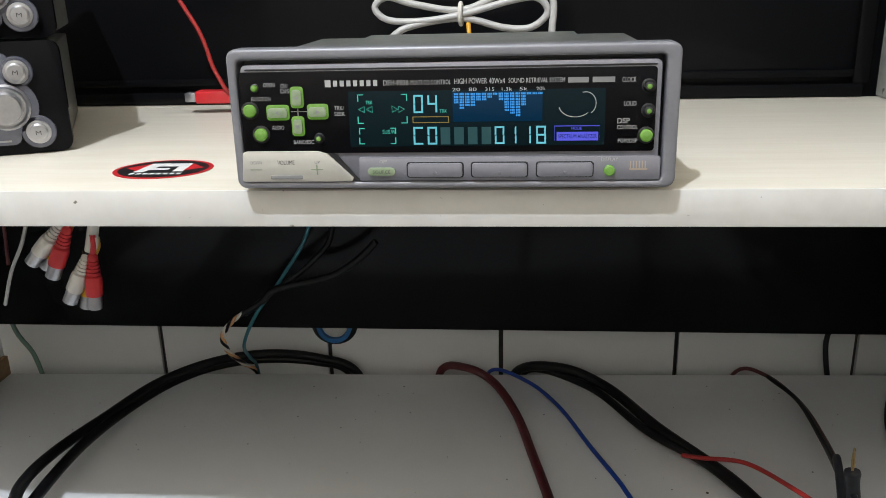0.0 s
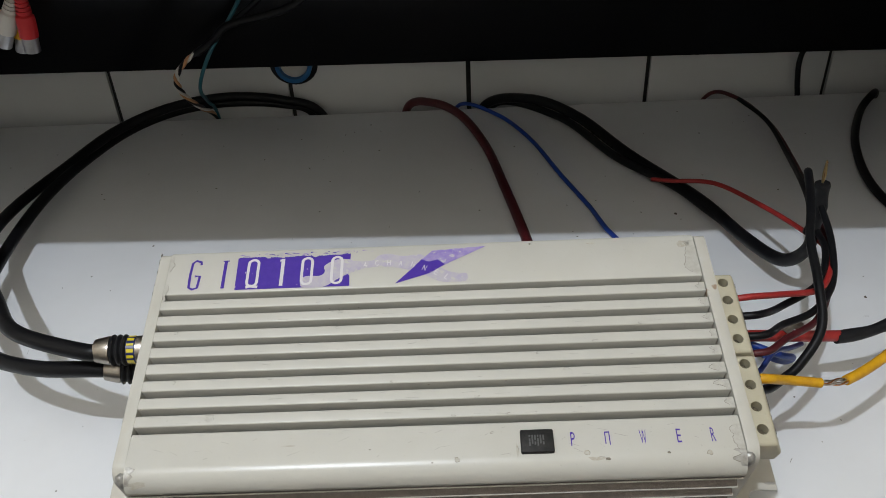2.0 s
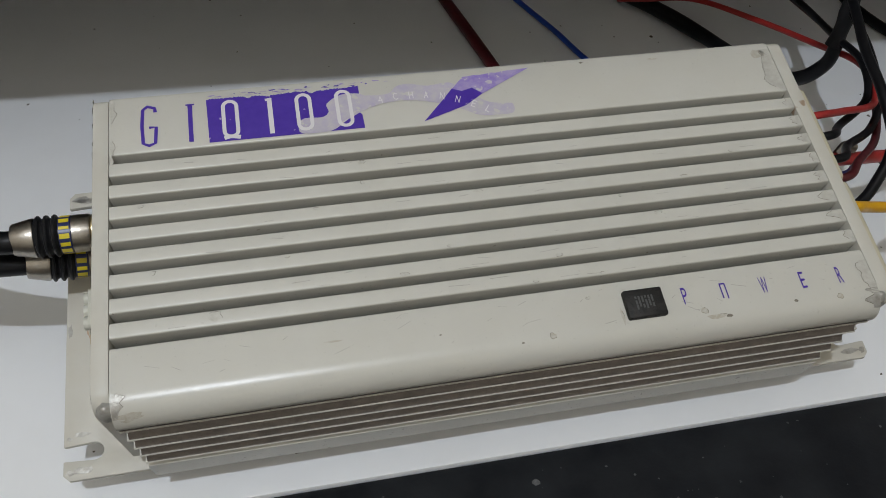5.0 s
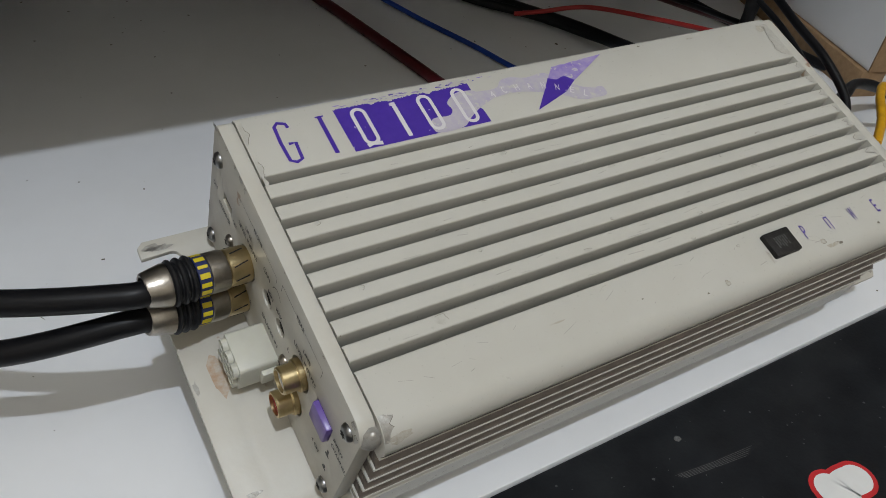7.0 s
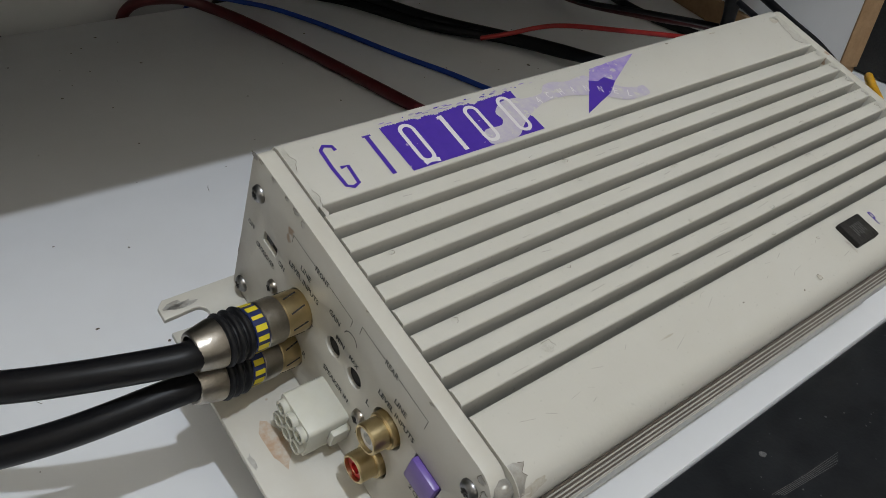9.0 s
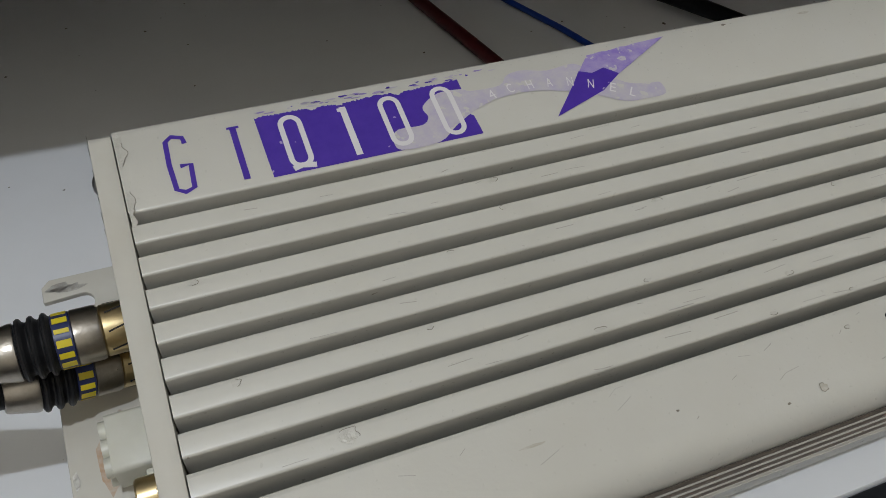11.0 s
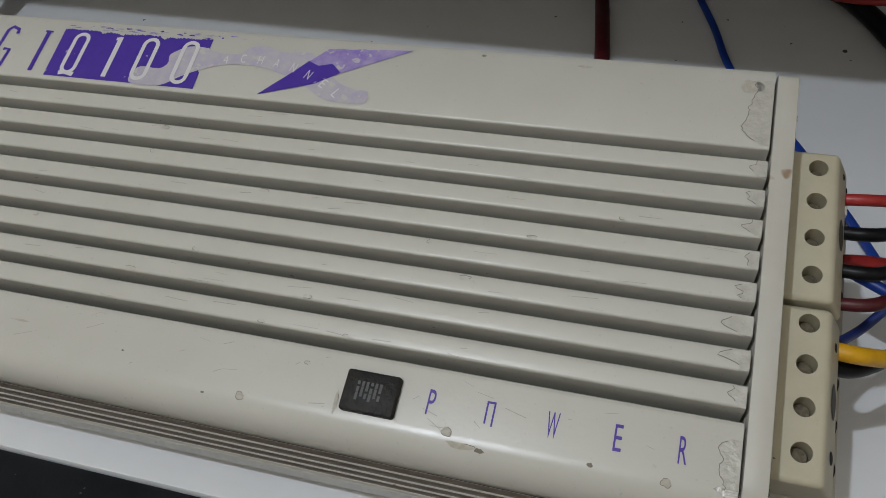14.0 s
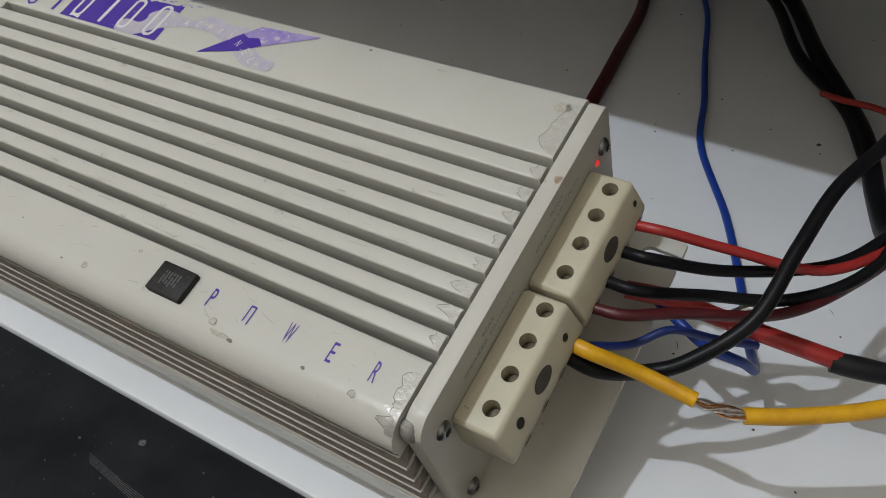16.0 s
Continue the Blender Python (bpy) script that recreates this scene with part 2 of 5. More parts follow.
def outline_rounded(x0, x1, y0, y1, r, seg=5):
    pts = []
    for cx, cy, a in ((x1 - r, y1 - r, 0), (x0 + r, y1 - r, 90), (x0 + r, y0 + r, 180), (x1 - r, y0 + r, 270)):
        for i in range(seg + 1):
            t = radians(a + 90 * i / seg)
            pts.append((cx + r * math.cos(t), cy + r * math.sin(t)))
    return pts


def circle(cx, cy, r, seg=20):
    return [(cx + r * math.cos(2 * math.pi * i / seg), cy + r * math.sin(2 * math.pi * i / seg)) for i in range(seg)]


def slab(outline, thick, holes=(), m=Matrix(), bm=None):
    """A flat plate in XY from z = 0 to thick, cut by holes, then placed by m."""
    own = bmesh.new()
    edges = []
    for loop in (outline, *holes):
        vs = [own.verts.new((x, y, 0)) for x, y in loop]
        edges += [own.edges.new((vs[i], vs[(i + 1) % len(vs)])) for i in range(len(vs))]
    bmesh.ops.triangle_fill(own, use_beauty=True, use_dissolve=False, edges=edges)
    if thick:
        r = bmesh.ops.extrude_face_region(own, geom=own.faces[:])
        bmesh.ops.translate(own, vec=(0, 0, thick), verts=[g for g in r["geom"] if isinstance(g, bmesh.types.BMVert)])
    bmesh.ops.transform(own, matrix=m, verts=own.verts[:])
    if bm is None:
        return own
    me = bpy.data.meshes.new("tmp")
    own.to_mesh(me)
    own.free()
    bm.from_mesh(me)
    bpy.data.meshes.remove(me)
    return bm


def prism(profile, x0, x1):
    """A (y, z) profile drawn out along x."""
    bm = bmesh.new()
    a = [bm.verts.new((x0, y, z)) for y, z in profile]
    b = [bm.verts.new((x1, y, z)) for y, z in profile]
    n = len(profile)
    for i in range(n):
        bm.faces.new((a[i], a[(i + 1) % n], b[(i + 1) % n], b[i]))
    ends = bmesh.ops.triangle_fill(bm, use_beauty=True, edges=[bm.edges.get((a[i], a[(i + 1) % n])) for i in range(n)])
    bmesh.ops.triangle_fill(bm, use_beauty=True, edges=[bm.edges.get((b[i], b[(i + 1) % n])) for i in range(n)])
    return bm


def smooth_path(pts, steps=10):
    """A Catmull-Rom line through the points."""
    p = [Vector(q) for q in pts]
    p = [p[0] * 2 - p[1]] + p + [p[-1] * 2 - p[-2]]
    out = []
    for i in range(1, len(p) - 2):
        for s in range(steps):
            t = s / steps
            a, b, c, d = p[i - 1], p[i], p[i + 1], p[i + 2]
            out.append(0.5 * ((2 * b) + (c - a) * t + (2 * a - 5 * b + 4 * c - d) * t * t + (3 * b - a - 3 * c + d) * t ** 3))
    out.append(p[-2])
    return out


def tube(pts, radius, steps=10, seg=12, bm=None, flat=1.0):
    """A round cable along a smooth line, its ends closed."""
    bm = bm or bmesh.new()
    line = smooth_path(pts, steps)
    up, rings = Vector((0, 0, 1)), []
    side = None
    for i, c in enumerate(line):
        d = (line[min(i + 1, len(line) - 1)] - line[max(i - 1, 0)]).normalized()
        s = d.cross(up) if side is None else side - d * side.dot(d)
        if s.length < 1e-5:
            s = d.orthogonal()
        side = s.normalized()
        u = side.cross(d)
        rad = radius(i / (len(line) - 1)) if callable(radius) else radius
        rings.append([bm.verts.new(c + side * math.cos(2 * math.pi * k / seg) * rad + u * math.sin(2 * math.pi * k / seg) * rad * flat) for k in range(seg)])
    for a, b in zip(rings, rings[1:]):
        for k in range(seg):
            bm.faces.new((a[k], a[(k + 1) % seg], b[(k + 1) % seg], b[k]))
    bm.faces.new(rings[0])
    bm.faces.new(rings[-1][::-1])
    return bm


def letters(name, text, size, mat, parent, m, squeeze=1.0, thick=0.0, align="CENTER", label="", fat=0.0):
    """Words in the built-in font, as a mesh lying in XY of m."""
    cu = bpy.data.curves.new(name, "FONT")
    cu.body, cu.size, cu.align_x, cu.align_y = text, size, align, "CENTER"
    cu.extrude, cu.resolution_u, cu.offset = thick, 3, fat
    tmp = bpy.data.objects.new("tmp", cu)
    me = bpy.data.meshes.new_from_object(tmp)
    bpy.data.objects.remove(tmp)
    bpy.data.curves.remove(cu)
    me.transform(Matrix.Diagonal((squeeze, 1, 1, 1)))
    me.name = name
    me.materials.clear()
    me.materials.append(mat)
    ob = new(name, me)
    ob.parent = parent
    ob.matrix_basis = m
    if label:
        ob["label"] = label
    return ob


def bars(spans, m=Matrix(), thick=0.0):
    """Flat bars (x0, x1, y0, y1) joined in one mesh."""
    bm = bmesh.new()
    for x0, x1, y0, y1 in spans:
        vs = [bm.verts.new(m @ Vector((x, y, thick))) for x, y in ((x0, y0), (x1, y0), (x1, y1), (x0, y1))]
        bm.faces.new(vs)
    return bm


rnd = random.Random(7)

# ---- setting ----
tagged(part("lower_shelf", box(-0.52, 0.62, -0.0686, 0.357, -0.018, 0.0, 0.0008), MELAMINE), "white melamine shelf board with specks of dust", "shelf", kind="structure")
UP = pose(0.1137, 0.0505, 0, 0, 0, -1.9)   # the upper shelf, turned a little; its front edge lies along local x
upper = tagged(part("upper_shelf", box(-0.46, 0.275, 0.0005, 0.262, 0.2225, 0.2383, 0.0006), BIRCH, m=UP), "pale wooden shelf board with a white front edge", "shelf", kind="structure")
part("edge_band", box(-0.46, 0.275, -0.0012, 0.0002, 0.2222, 0.2381, 0.0004), EDGE_WHITE, upper, "scuffed white edge band")
part("black_back_panel", box(-0.60, 0.40, 0.265, 0.283, 0.0585, 0.62, 0.002), GLOSS_BLACK, m=UP).update_tag()
tagged(bpy.data.objects["black_back_panel"], "glossy black panel behind the shelves", "panel", kind="structure")
panel_frame = bpy.data.objects["black_back_panel"]
part("lower_rim", box(-0.47, 0.262, 0.2575, 0.265, 0.2388, 0.2475, 0.0012), GLOSS_BLACK, panel_frame, "glossy black rim")
part("upper_rim", box(-0.47, 0.262, 0.2605, 0.265, 0.2515, 0.257, 0.0012), GLOSS_BLACK, panel_frame, "glossy black rim")
part("side_rim", box(0.255, 0.266, 0.2585, 0.265, 0.2475, 0.60, 0.0012), GLOSS_BLACK, panel_frame, "glossy black rim")
tagged(part("upper_side_wall", box(0.272, 0.30, -0.02, 0.262, 0.2387, 0.60, 0.001), material("grey_plaster", (0.33, 0.33, 0.32), 0.75, second=(0.22, 0.22, 0.21), scale=90, amount=0.8, bump=0.5, bump_scale=200, spots=(0.08, 0.07, 0.06), spot_scale=120, spot_cut=0.66), m=UP), "speckled grey plaster side wall", "wall", kind="structure")

# tiled wall behind the shelves
tile_wall = tagged(part("wall_tiled", box(-1.2, 1.4, 0.3885, 0.42, -0.6, 1.6), GROUT), "white glazed tile wall with black joints", "wall", kind="structure")
TILE_W = 0.1522
bm_tile = slab(outline_rounded(0.0020, TILE_W - 0.0020, 0.0020, TILE_W - 0.0020, 0.0012, 2), 0.004)
tile_mesh = bpy.data.meshes.new("tile")
bmesh.ops.recalc_face_normals(bm_tile, faces=bm_tile.faces[:])
bm_tile.to_mesh(tile_mesh)
bm_tile.free()
tile_mesh.materials.append(TILE)
for i in range(-4, 5):
    for j in range(-2, 3):
        t_ob = new("tile", tile_mesh)
        t_ob.parent = tile_wall
        t_ob.matrix_basis = pose(0.139 + i * TILE_W, 0.3885, -0.045 + j * TILE_W, 90, 0, 0)

# cabinet sides with a raw lower strip
for m_side, w, deep in ((pose(0.417, 0.066, 0, 0, 0, -17), 0.015, 0.285), (pose(-0.311, 0.02, 0), 0.015, 0.337)):
    near = 1 if w > 0 and m_side.translation.x < 0 else 0
    side = tagged(part("cabinet_side", box(0, w, 0, deep, 0.018, 0.2215, 0.0006), MELAMINE, m=m_side), "white melamine cabinet side with a raw brown edge", "cabinet side", kind="structure")
    part("bottom_strip", box(-0.003 if not near else 0, w + (0.003 if near else 0), 0, deep, 0.0, 0.0176, 0.0006), RAW_WOOD, side, "raw brown fibreboard strip")
    part("front_edge", box(0, w, -0.0012, -0.0002, 0.018, 0.2215), RAW_WOOD, side, "raw brown front edge")

# black counter in front, with printed vinyl lettering shapes
counter = tagged(part("counter_top", box(-0.9, 1.1, -0.75, -0.0690, -0.03, -0.0012, 0.001), MAT_BLACK), "scratched black vinyl-covered counter top", "counter", kind="structure")
tagged(part("counter_base", box(-0.88, 1.08, -0.70, 0.35, -0.8, -0.031), BLACK_PLASTIC), "black counter base under the shelf", "counter", kind="structure")

# plain room that closes the place, unseen and added; its tones set the bounce light
for n, b in (("floor", (-1.3, 1.5, -1.45, 0.42, -0.86, -0.81)), ("ceiling", (-1.3, 1.5, -1.45, 0.42, 1.75, 1.80)), ("wall_left", (-1.35, -1.3, -1.45, 0.42, -0.81, 1.75)),
             ("wall_right", (1.5, 1.55, -1.45, 0.42, -0.81, 1.75)), ("wall_behind", (-1.3, 1.5, -1.50, -1.45, -0.81, 1.75)), ("wall_back", (-1.3, 1.5, 0.425, 0.46, -0.81, 1.75))):
    tagged(part(n, box(*b), FLOOR_BOUNCE if n == "floor" else ROOM_BOUNCE), "plain brown floor, added out of view to tone the bounce" if n == "floor" else "plain pale room surface, added out of view to bounce light", n.split("_")[0], kind="structure")


def bevel_sharp(bm, off, seg=2, angle=50):
    bmesh.ops.remove_doubles(bm, verts=bm.verts[:], dist=1e-7)
    bmesh.ops.recalc_face_normals(bm, faces=bm.faces[:])
    edges = [e for e in bm.edges if len(e.link_faces) == 2 and e.calc_face_angle(0) > radians(angle)]
    bmesh.ops.bevel(bm, geom=edges, offset=off, segments=seg, affect="EDGES", profile=0.5, clamp_overlap=True)
    return bm


def words(name, text, x0, x1, yc, high, mat, parent, m, lift=0.0001, label="", fat=0.0):
    """Words stretched to span x0..x1 with capitals of the given height."""
    ob = letters(name, text, 1.0, mat, parent, m, label=label, fat=fat)
    co = [v.co for v in ob.data.vertices]
    a, b = min(v.x for v in co), max(v.x for v in co)
    c, d = min(v.y for v in co), max(v.y for v in co)
    sx, sy = (x1 - x0) / (b - a), high / (d - c)
    ob.data.transform(Matrix.Translation((x0 - a * sx, yc - (c + d) / 2 * sy, lift)) @ Matrix.Diagonal((sx, sy, 1, 1)))
    return ob


def stroke(loop, width, z, closed=False, bm=None):
    """A flat brush line of one width."""
    bm = bm or bmesh.new()
    n = len(loop)
    left, right = [], []
    for i in range(n):
        p = Vector(loop[i])
        q0 = Vector(loop[(i - 1) % n] if closed or i else loop[0])
        q1 = Vector(loop[(i + 1) % n] if closed or i < n - 1 else loop[-1])
        d = (q1 - q0).normalized()
        s = Vector((-d.y, d.x)) * width / 2
        left.append(bm.verts.new((*(p + s), z)))
        right.append(bm.verts.new((*(p - s), z)))
    for i in range(n if closed else n - 1):
        j = (i + 1) % n
        bm.faces.new((left[i], left[j], right[j], right[i]))
    return bm


def poly(points, z):
    bm = bmesh.new()
    vs = [bm.verts.new((x, y, z)) for x, y in points]
    es = [bm.edges.new((vs[i], vs[(i + 1) % len(vs)])) for i in range(len(vs))]
    bmesh.ops.triangle_fill(bm, use_beauty=True, edges=es)
    return bm


# ---- the amplifier, propped up at the back ----
L, FR, RE, DEP = 0.2268, -0.083, 0.0235, -0.0565
TILT = pose(0, 0, 0.0925, 17.32, 0, 0)
amp = thing("car_amplifier", "worn cream enamelled car amplifier with purple print, tilted forward", "amplifier", TILT)

prof = [(RE, DEP)]
prof += [(RE, -0.0025), (RE - 0.0007, -0.0008), (RE - 0.0025, 0.0)]
PITCH, GAP, DEEP = 0.00753, 0.0030, 0.0215
for k in range(9):
    y = 0.0007 - k * PITCH
    prof += [(y + 0.0006, 0.0), (y + 0.0003, -0.00008), (y + 0.00008, -0.0003), (y, -0.0006), (y, -DEEP)]
    if k > 3:   # the front ribs carry a low step along their rear edge
        prof += [(y - 0.0027, -DEEP), (y - 0.0027, -0.0007), (y - 0.0029, -0.00045), (y - 0.0035, -0.00035), (y - 0.0036, 0.0)]
    else:
        prof += [(y - GAP, -DEEP), (y - GAP, -0.0003), (y - GAP - 0.0003, 0.0)]
NOSE = 0.0076
for i in range(9):
    a = radians(90 * i / 8)
    prof.append((FR + NOSE - NOSE * math.sin(a), -NOSE + NOSE * math.cos(a)))
prof.append((FR + 0.0010, -0.0106))
# five thin lips down the front, over shallow flutes that lean outwards
LIPS = [(-0.0827, -0.0111), (-0.0829, -0.0189), (-0.0831, -0.0269), (-0.0833, -0.0344), (-0.0835, -0.0420)]
for k, (y, z) in enumerate(LIPS):
    prof += [(y + 0.0003, z + 0.0003), (y, z), (y + 0.0001, z - 0.0004), (y + 0.0005, z - 0.0006), (y + 0.0052, z - 0.0008)]
    if k < 4:
        y1, z1 = LIPS[k + 1]
        prof += [(y1 + 0.0052, z1 + 0.0006), (y1 + 0.0040, z1 + 0.0003)]
    else:
        prof += [(y + 0.0052, -0.0446), (FR + 0.0002, -0.0449), (FR - 0.0006, -0.0453)]
prof += [(FR - 0.0008, -0.0550), (FR - 0.0008, DEP)]
part("finned_housing", prism(prof, 0.0002, L - 0.0006), CREAM, amp, "cream aluminium housing with nine long grooves")

# Darker brown strips over the lips, and a thin film under the nose.
LIP_BROWN = material("lip_brown", (0.185, 0.162, 0.146), 0.9, second=(0.25, 0.22, 0.198), scale=250, amount=0.8, bump=0.3, bump_scale=900)
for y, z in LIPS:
    part("lip_strip", prism([(y + 0.00035, z + 0.00032), (y + 0.0006, z + 0.0007), (y + 0.0050, z + 0.0056), (y + 0.0050, z + 0.0005)] if z < -0.012 else [(y + 0.0004, z + 0.00035), (FR + 0.00095, -0.0106), (FR + 0.0001, -0.0082), (FR - 0.00012, -0.0076), (FR - 0.00005, -0.0082), (y + 0.00035, z + 0.0004)], 0.0008, L - 0.0010), LIP_BROWN, amp, "darker brown strip along a front lip", smooth=False)
# chips of missing paint and grime: each patch with a broken dark rim
CHIP = material("chipped_paint", (0.50, 0.487, 0.442), 0.36, 0.1, second=(0.40, 0.378, 0.33), scale=420, amount=0.8, bump=0.5, bump_scale=600)
RIM = material("chip_rim", (0.13, 0.115, 0.09), 0.7, second=(0.25, 0.22, 0.18), scale=1200, amount=0.8)
GRIME = material("grime", (0.37, 0.335, 0.27), 0.6, second=(0.48, 0.46, 0.41), scale=700, amount=0.95)


def lid_height(y):
    """Height of the lid over the nose's curve."""
    c = FR + NOSE
    return 0.0 if y > c else -NOSE + math.sqrt(max(0, NOSE ** 2 - (c - y) ** 2))


def chip(x, y, w, h, mat, rim=0.6, y_lim=None):
    n = 34
    ring = []
    seed = rnd.uniform(0, 90)
    for i in range(n):
        a = 6.28319 * i / n
        k = 0.88 + 0.40 * noise.noise(Vector((math.cos(a) * 1.2 + seed, math.sin(a) * 1.2, seed))) + 0.04 * rnd.uniform(-1, 1)
        cx, cy = x + w / 2 * math.cos(a) * k, y + h / 2 * math.sin(a) * k
        if y_lim:
            cy = min(max(cy, y_lim[0]), y_lim[1])
        ring.append((min(cx, L - 0.0007), cy))
    bm = bmesh.new()
    bm.faces.new([bm.verts.new((cx, cy, lid_height(cy) + 0.00010)) for cx, cy in ring])
    patch = part("paint_chip", bm, mat, amp, smooth=False)
    if rim:
        i0 = rnd.randrange(n)
        seq = [ring[(i0 + i) % n] for i in range(int(n * rim))]
        bm = stroke(seq, 0.00012, 0.0)
        for v in bm.verts:
            v.co.z = lid_height(v.co.y) + 0.00016
        part("rim", bm, RIM, patch, smooth=False)


def rib(k):
    """The strip of lid in front of groove k."""
    return (0.0006 - (k + 1) * PITCH + 0.0005, 0.0006 - k * PITCH - GAP - 0.0005)


for x, k, w, h in ((0.0285, 7, 0.005, 0.0035), (0.0755, 1, 0.0032, 0.0014), (0.0752, 2, 0.002, 0.0012), (0.098, 5, 0.0022, 0.0010), (0.130, 6, 0.0025, 0.0011), (0.155, 4, 0.0018, 0.0010), (0.178, 3, 0.0026, 0.0009),
                   (0.050, 5, 0.0016, 0.0010), (0.121, 7, 0.0020, 0.0012), (0.197, 2, 0.0016, 0.0009), (0.165, 5, 0.0030, 0.0014), (0.110, 3, 0.0034, 0.0010), (0.083, 6, 0.0026, 0.0012), (0.142, 7, 0.0016, 0.0009), (0.060, 3, 0.0018, 0.0009), (0.012, 5, 0.0020, 0.0018), (0.009, 2, 0.0020, 0.0016)):
    lo, hi = rib(k)
    chip(x, rnd.choice((lo + h * 0.3, hi - h * 0.3)), w, h, CHIP, 0.5, (lo - 0.0002, hi + 0.0002))


def flake(y0, y1, deep, mat, end=L - 0.0007, side=1, rim=0.8):
    """Paint lifted along an end of the lid: a ragged inner border and a broken dark rim."""
    n = max(7, int(abs(y1 - y0) / 0.0005))
    seed = rnd.uniform(0, 90)
    line = []
    for i in range(n + 1):
        u = i / n
        d = deep * (0.35 + 0.65 * math.sin(math.pi * min(1.0, 0.15 + 0.8 * u))) * (0.75 + 0.7 * noise.noise(Vector((u * 3.1 + seed, seed, 0)))) + 0.0003 * rnd.uniform(-1, 1)
        line.append((end - side * max(0.0004, d), y0 + (y1 - y0) * u))
    bm = bmesh.new()
    rows = [(bm.verts.new((x, y, lid_height(y) + 0.00010)), bm.verts.new((end, y, lid_height(y) + 0.00010))) for x, y in line]
    for (a, b), (c, d) in zip(rows, rows[1:]):
        bm.faces.new((a, b, d, c))
    patch = part("paint_flake", bm, mat, amp, smooth=False)
    i0 = rnd.randrange(max(1, int(n * (1 - rim)) + 1))
    bm = stroke(line[i0:i0 + int(n * rim) + 1], 0.00014, 0.0)
    for v in bm.verts:
        v.co.z = lid_height(v.co.y) + 0.00016
    part("rim", bm, RIM, patch, smooth=False)


for k in range(8):
    lo, hi = rib(k)
    flake(hi + 0.0003, lo - 0.0003, rnd.uniform(0.0030, 0.0085), CHIP)
flake(0.0195, 0.0016, 0.0078, CHIP, rim=0.9)
flake(-0.0660, -0.0770, 0.0062, CHIP, rim=0.9)
flake(-0.0755, -0.0812, 0.0058, BARE, rim=0.6)
flake(-0.0752, -0.0815, 0.0036, BARE, 0.0004, -1, 0.5)
flake(0.0215, 0.0120, 0.0022, CHIP, 0.0004, -1, 0.7)
flake(0.0060, -0.0030, 0.0026, CHIP, 0.0004, -1, 0.7)
for x, y, w, h, mt, rm in ((0.2215, 0.0175, 0.0055, 0.0040, GRIME, 0), (0.0050, -0.0812, 0.0090, 0.0022, GRIME, 0), (0.2130, -0.0767, 0.0022, 0.0018, GRIME, 0.8),
                           (0.1725, -0.0775, 0.0075, 0.0013, GRIME, 0.2), (0.1765, -0.0778, 0.0022, 0.0012, RIM, 0), (0.1690, -0.0753, 0.0022, 0.0024, GRIME, 0.7), (0.1985, -0.0762, 0.0013, 0.0010, RIM, 0), (0.1220, -0.0765, 0.0022, 0.0022, GRIME, 0.8),
                           (0.1130, -0.0772, 0.0010, 0.0006, RIM, 0), (0.1352, -0.0665, 0.0018, 0.0009, CHIP, 0.7), (0.1440, -0.0735, 0.0010, 0.0060, GRIME, 0.2), (0.1560, 0.0205, 0.0014, 0.0008, RIM, 0),
                           (0.1820, 0.0195, 0.0050, 0.0008, GRIME, 0), (0.0900, -0.0715, 0.0008, 0.0005, RIM, 0), (0.0600, -0.0690, 0.0060, 0.0006, GRIME, 0)):
    chip(x, y, w, h, mt, rm)

# fine scratches and scuffs over the lid
SCUFF = material("scuff_mark", (0.30, 0.285, 0.25), 0.5, second=(0.40, 0.385, 0.35), scale=900, amount=0.8)
bm = bmesh.new()
for n in range(90):
    if n % 3:
        lo, hi = rib(rnd.randrange(8))
        x, y, a, ln = rnd.uniform(0.004, L - 0.01), rnd.uniform(lo, hi), rnd.gauss(0, 0.10), rnd.uniform(0.0010, 0.0065)
    else:
        lo, hi = FR + NOSE, 0.0006 - 8 * PITCH - GAP - 0.0010
        x, y, a, ln = rnd.uniform(0.004, L - 0.012), rnd.uniform(lo, hi), rnd.uniform(-0.7, 0.7), rnd.uniform(0.0008, 0.0050)
    pts = [(x + ln * t * math.cos(a), min(max(y + ln * t * math.sin(a), lo), hi)) for t in (0, 0.5, 1)]
    stroke(pts, rnd.uniform(0.00007, 0.00018), 0.00008, bm=bm)
part("enamel_wear", bm, SCUFF, amp, "fine dark scuffing in the enamel", smooth=False)

# end plates
ML = Matrix(((0, 0, -1, -0.0001), (-1, 0, 0, 0), (0, 1, 0, 0), (0, 0, 0, 1)))
MR = Matrix(((0, 0, 1, L + 0.0001), (1, 0, 0, 0), (0, 1, 0, 0), (0, 0, 0, 1)))
PT = 0.0047


def plate_outline(front, rear):
    """From the rear (a = -rear) to the front (a = front), b upward."""
    pts = [(-rear, -0.056), (front - 0.0035, -0.056), (front, -0.048)]
    for i in range(7):
        t = radians(90 * i / 6)
        pts.append((front - 0.0062 + 0.0062 * math.cos(t), -0.0068 + 0.0062 * math.sin(t)))
    for i in range(5):
        t = radians(90 + 90 * i / 4)
        pts.append((-rear + 0.003 + 0.003 * math.cos(t), -0.0036 + 0.003 * math.sin(t)))
    return pts


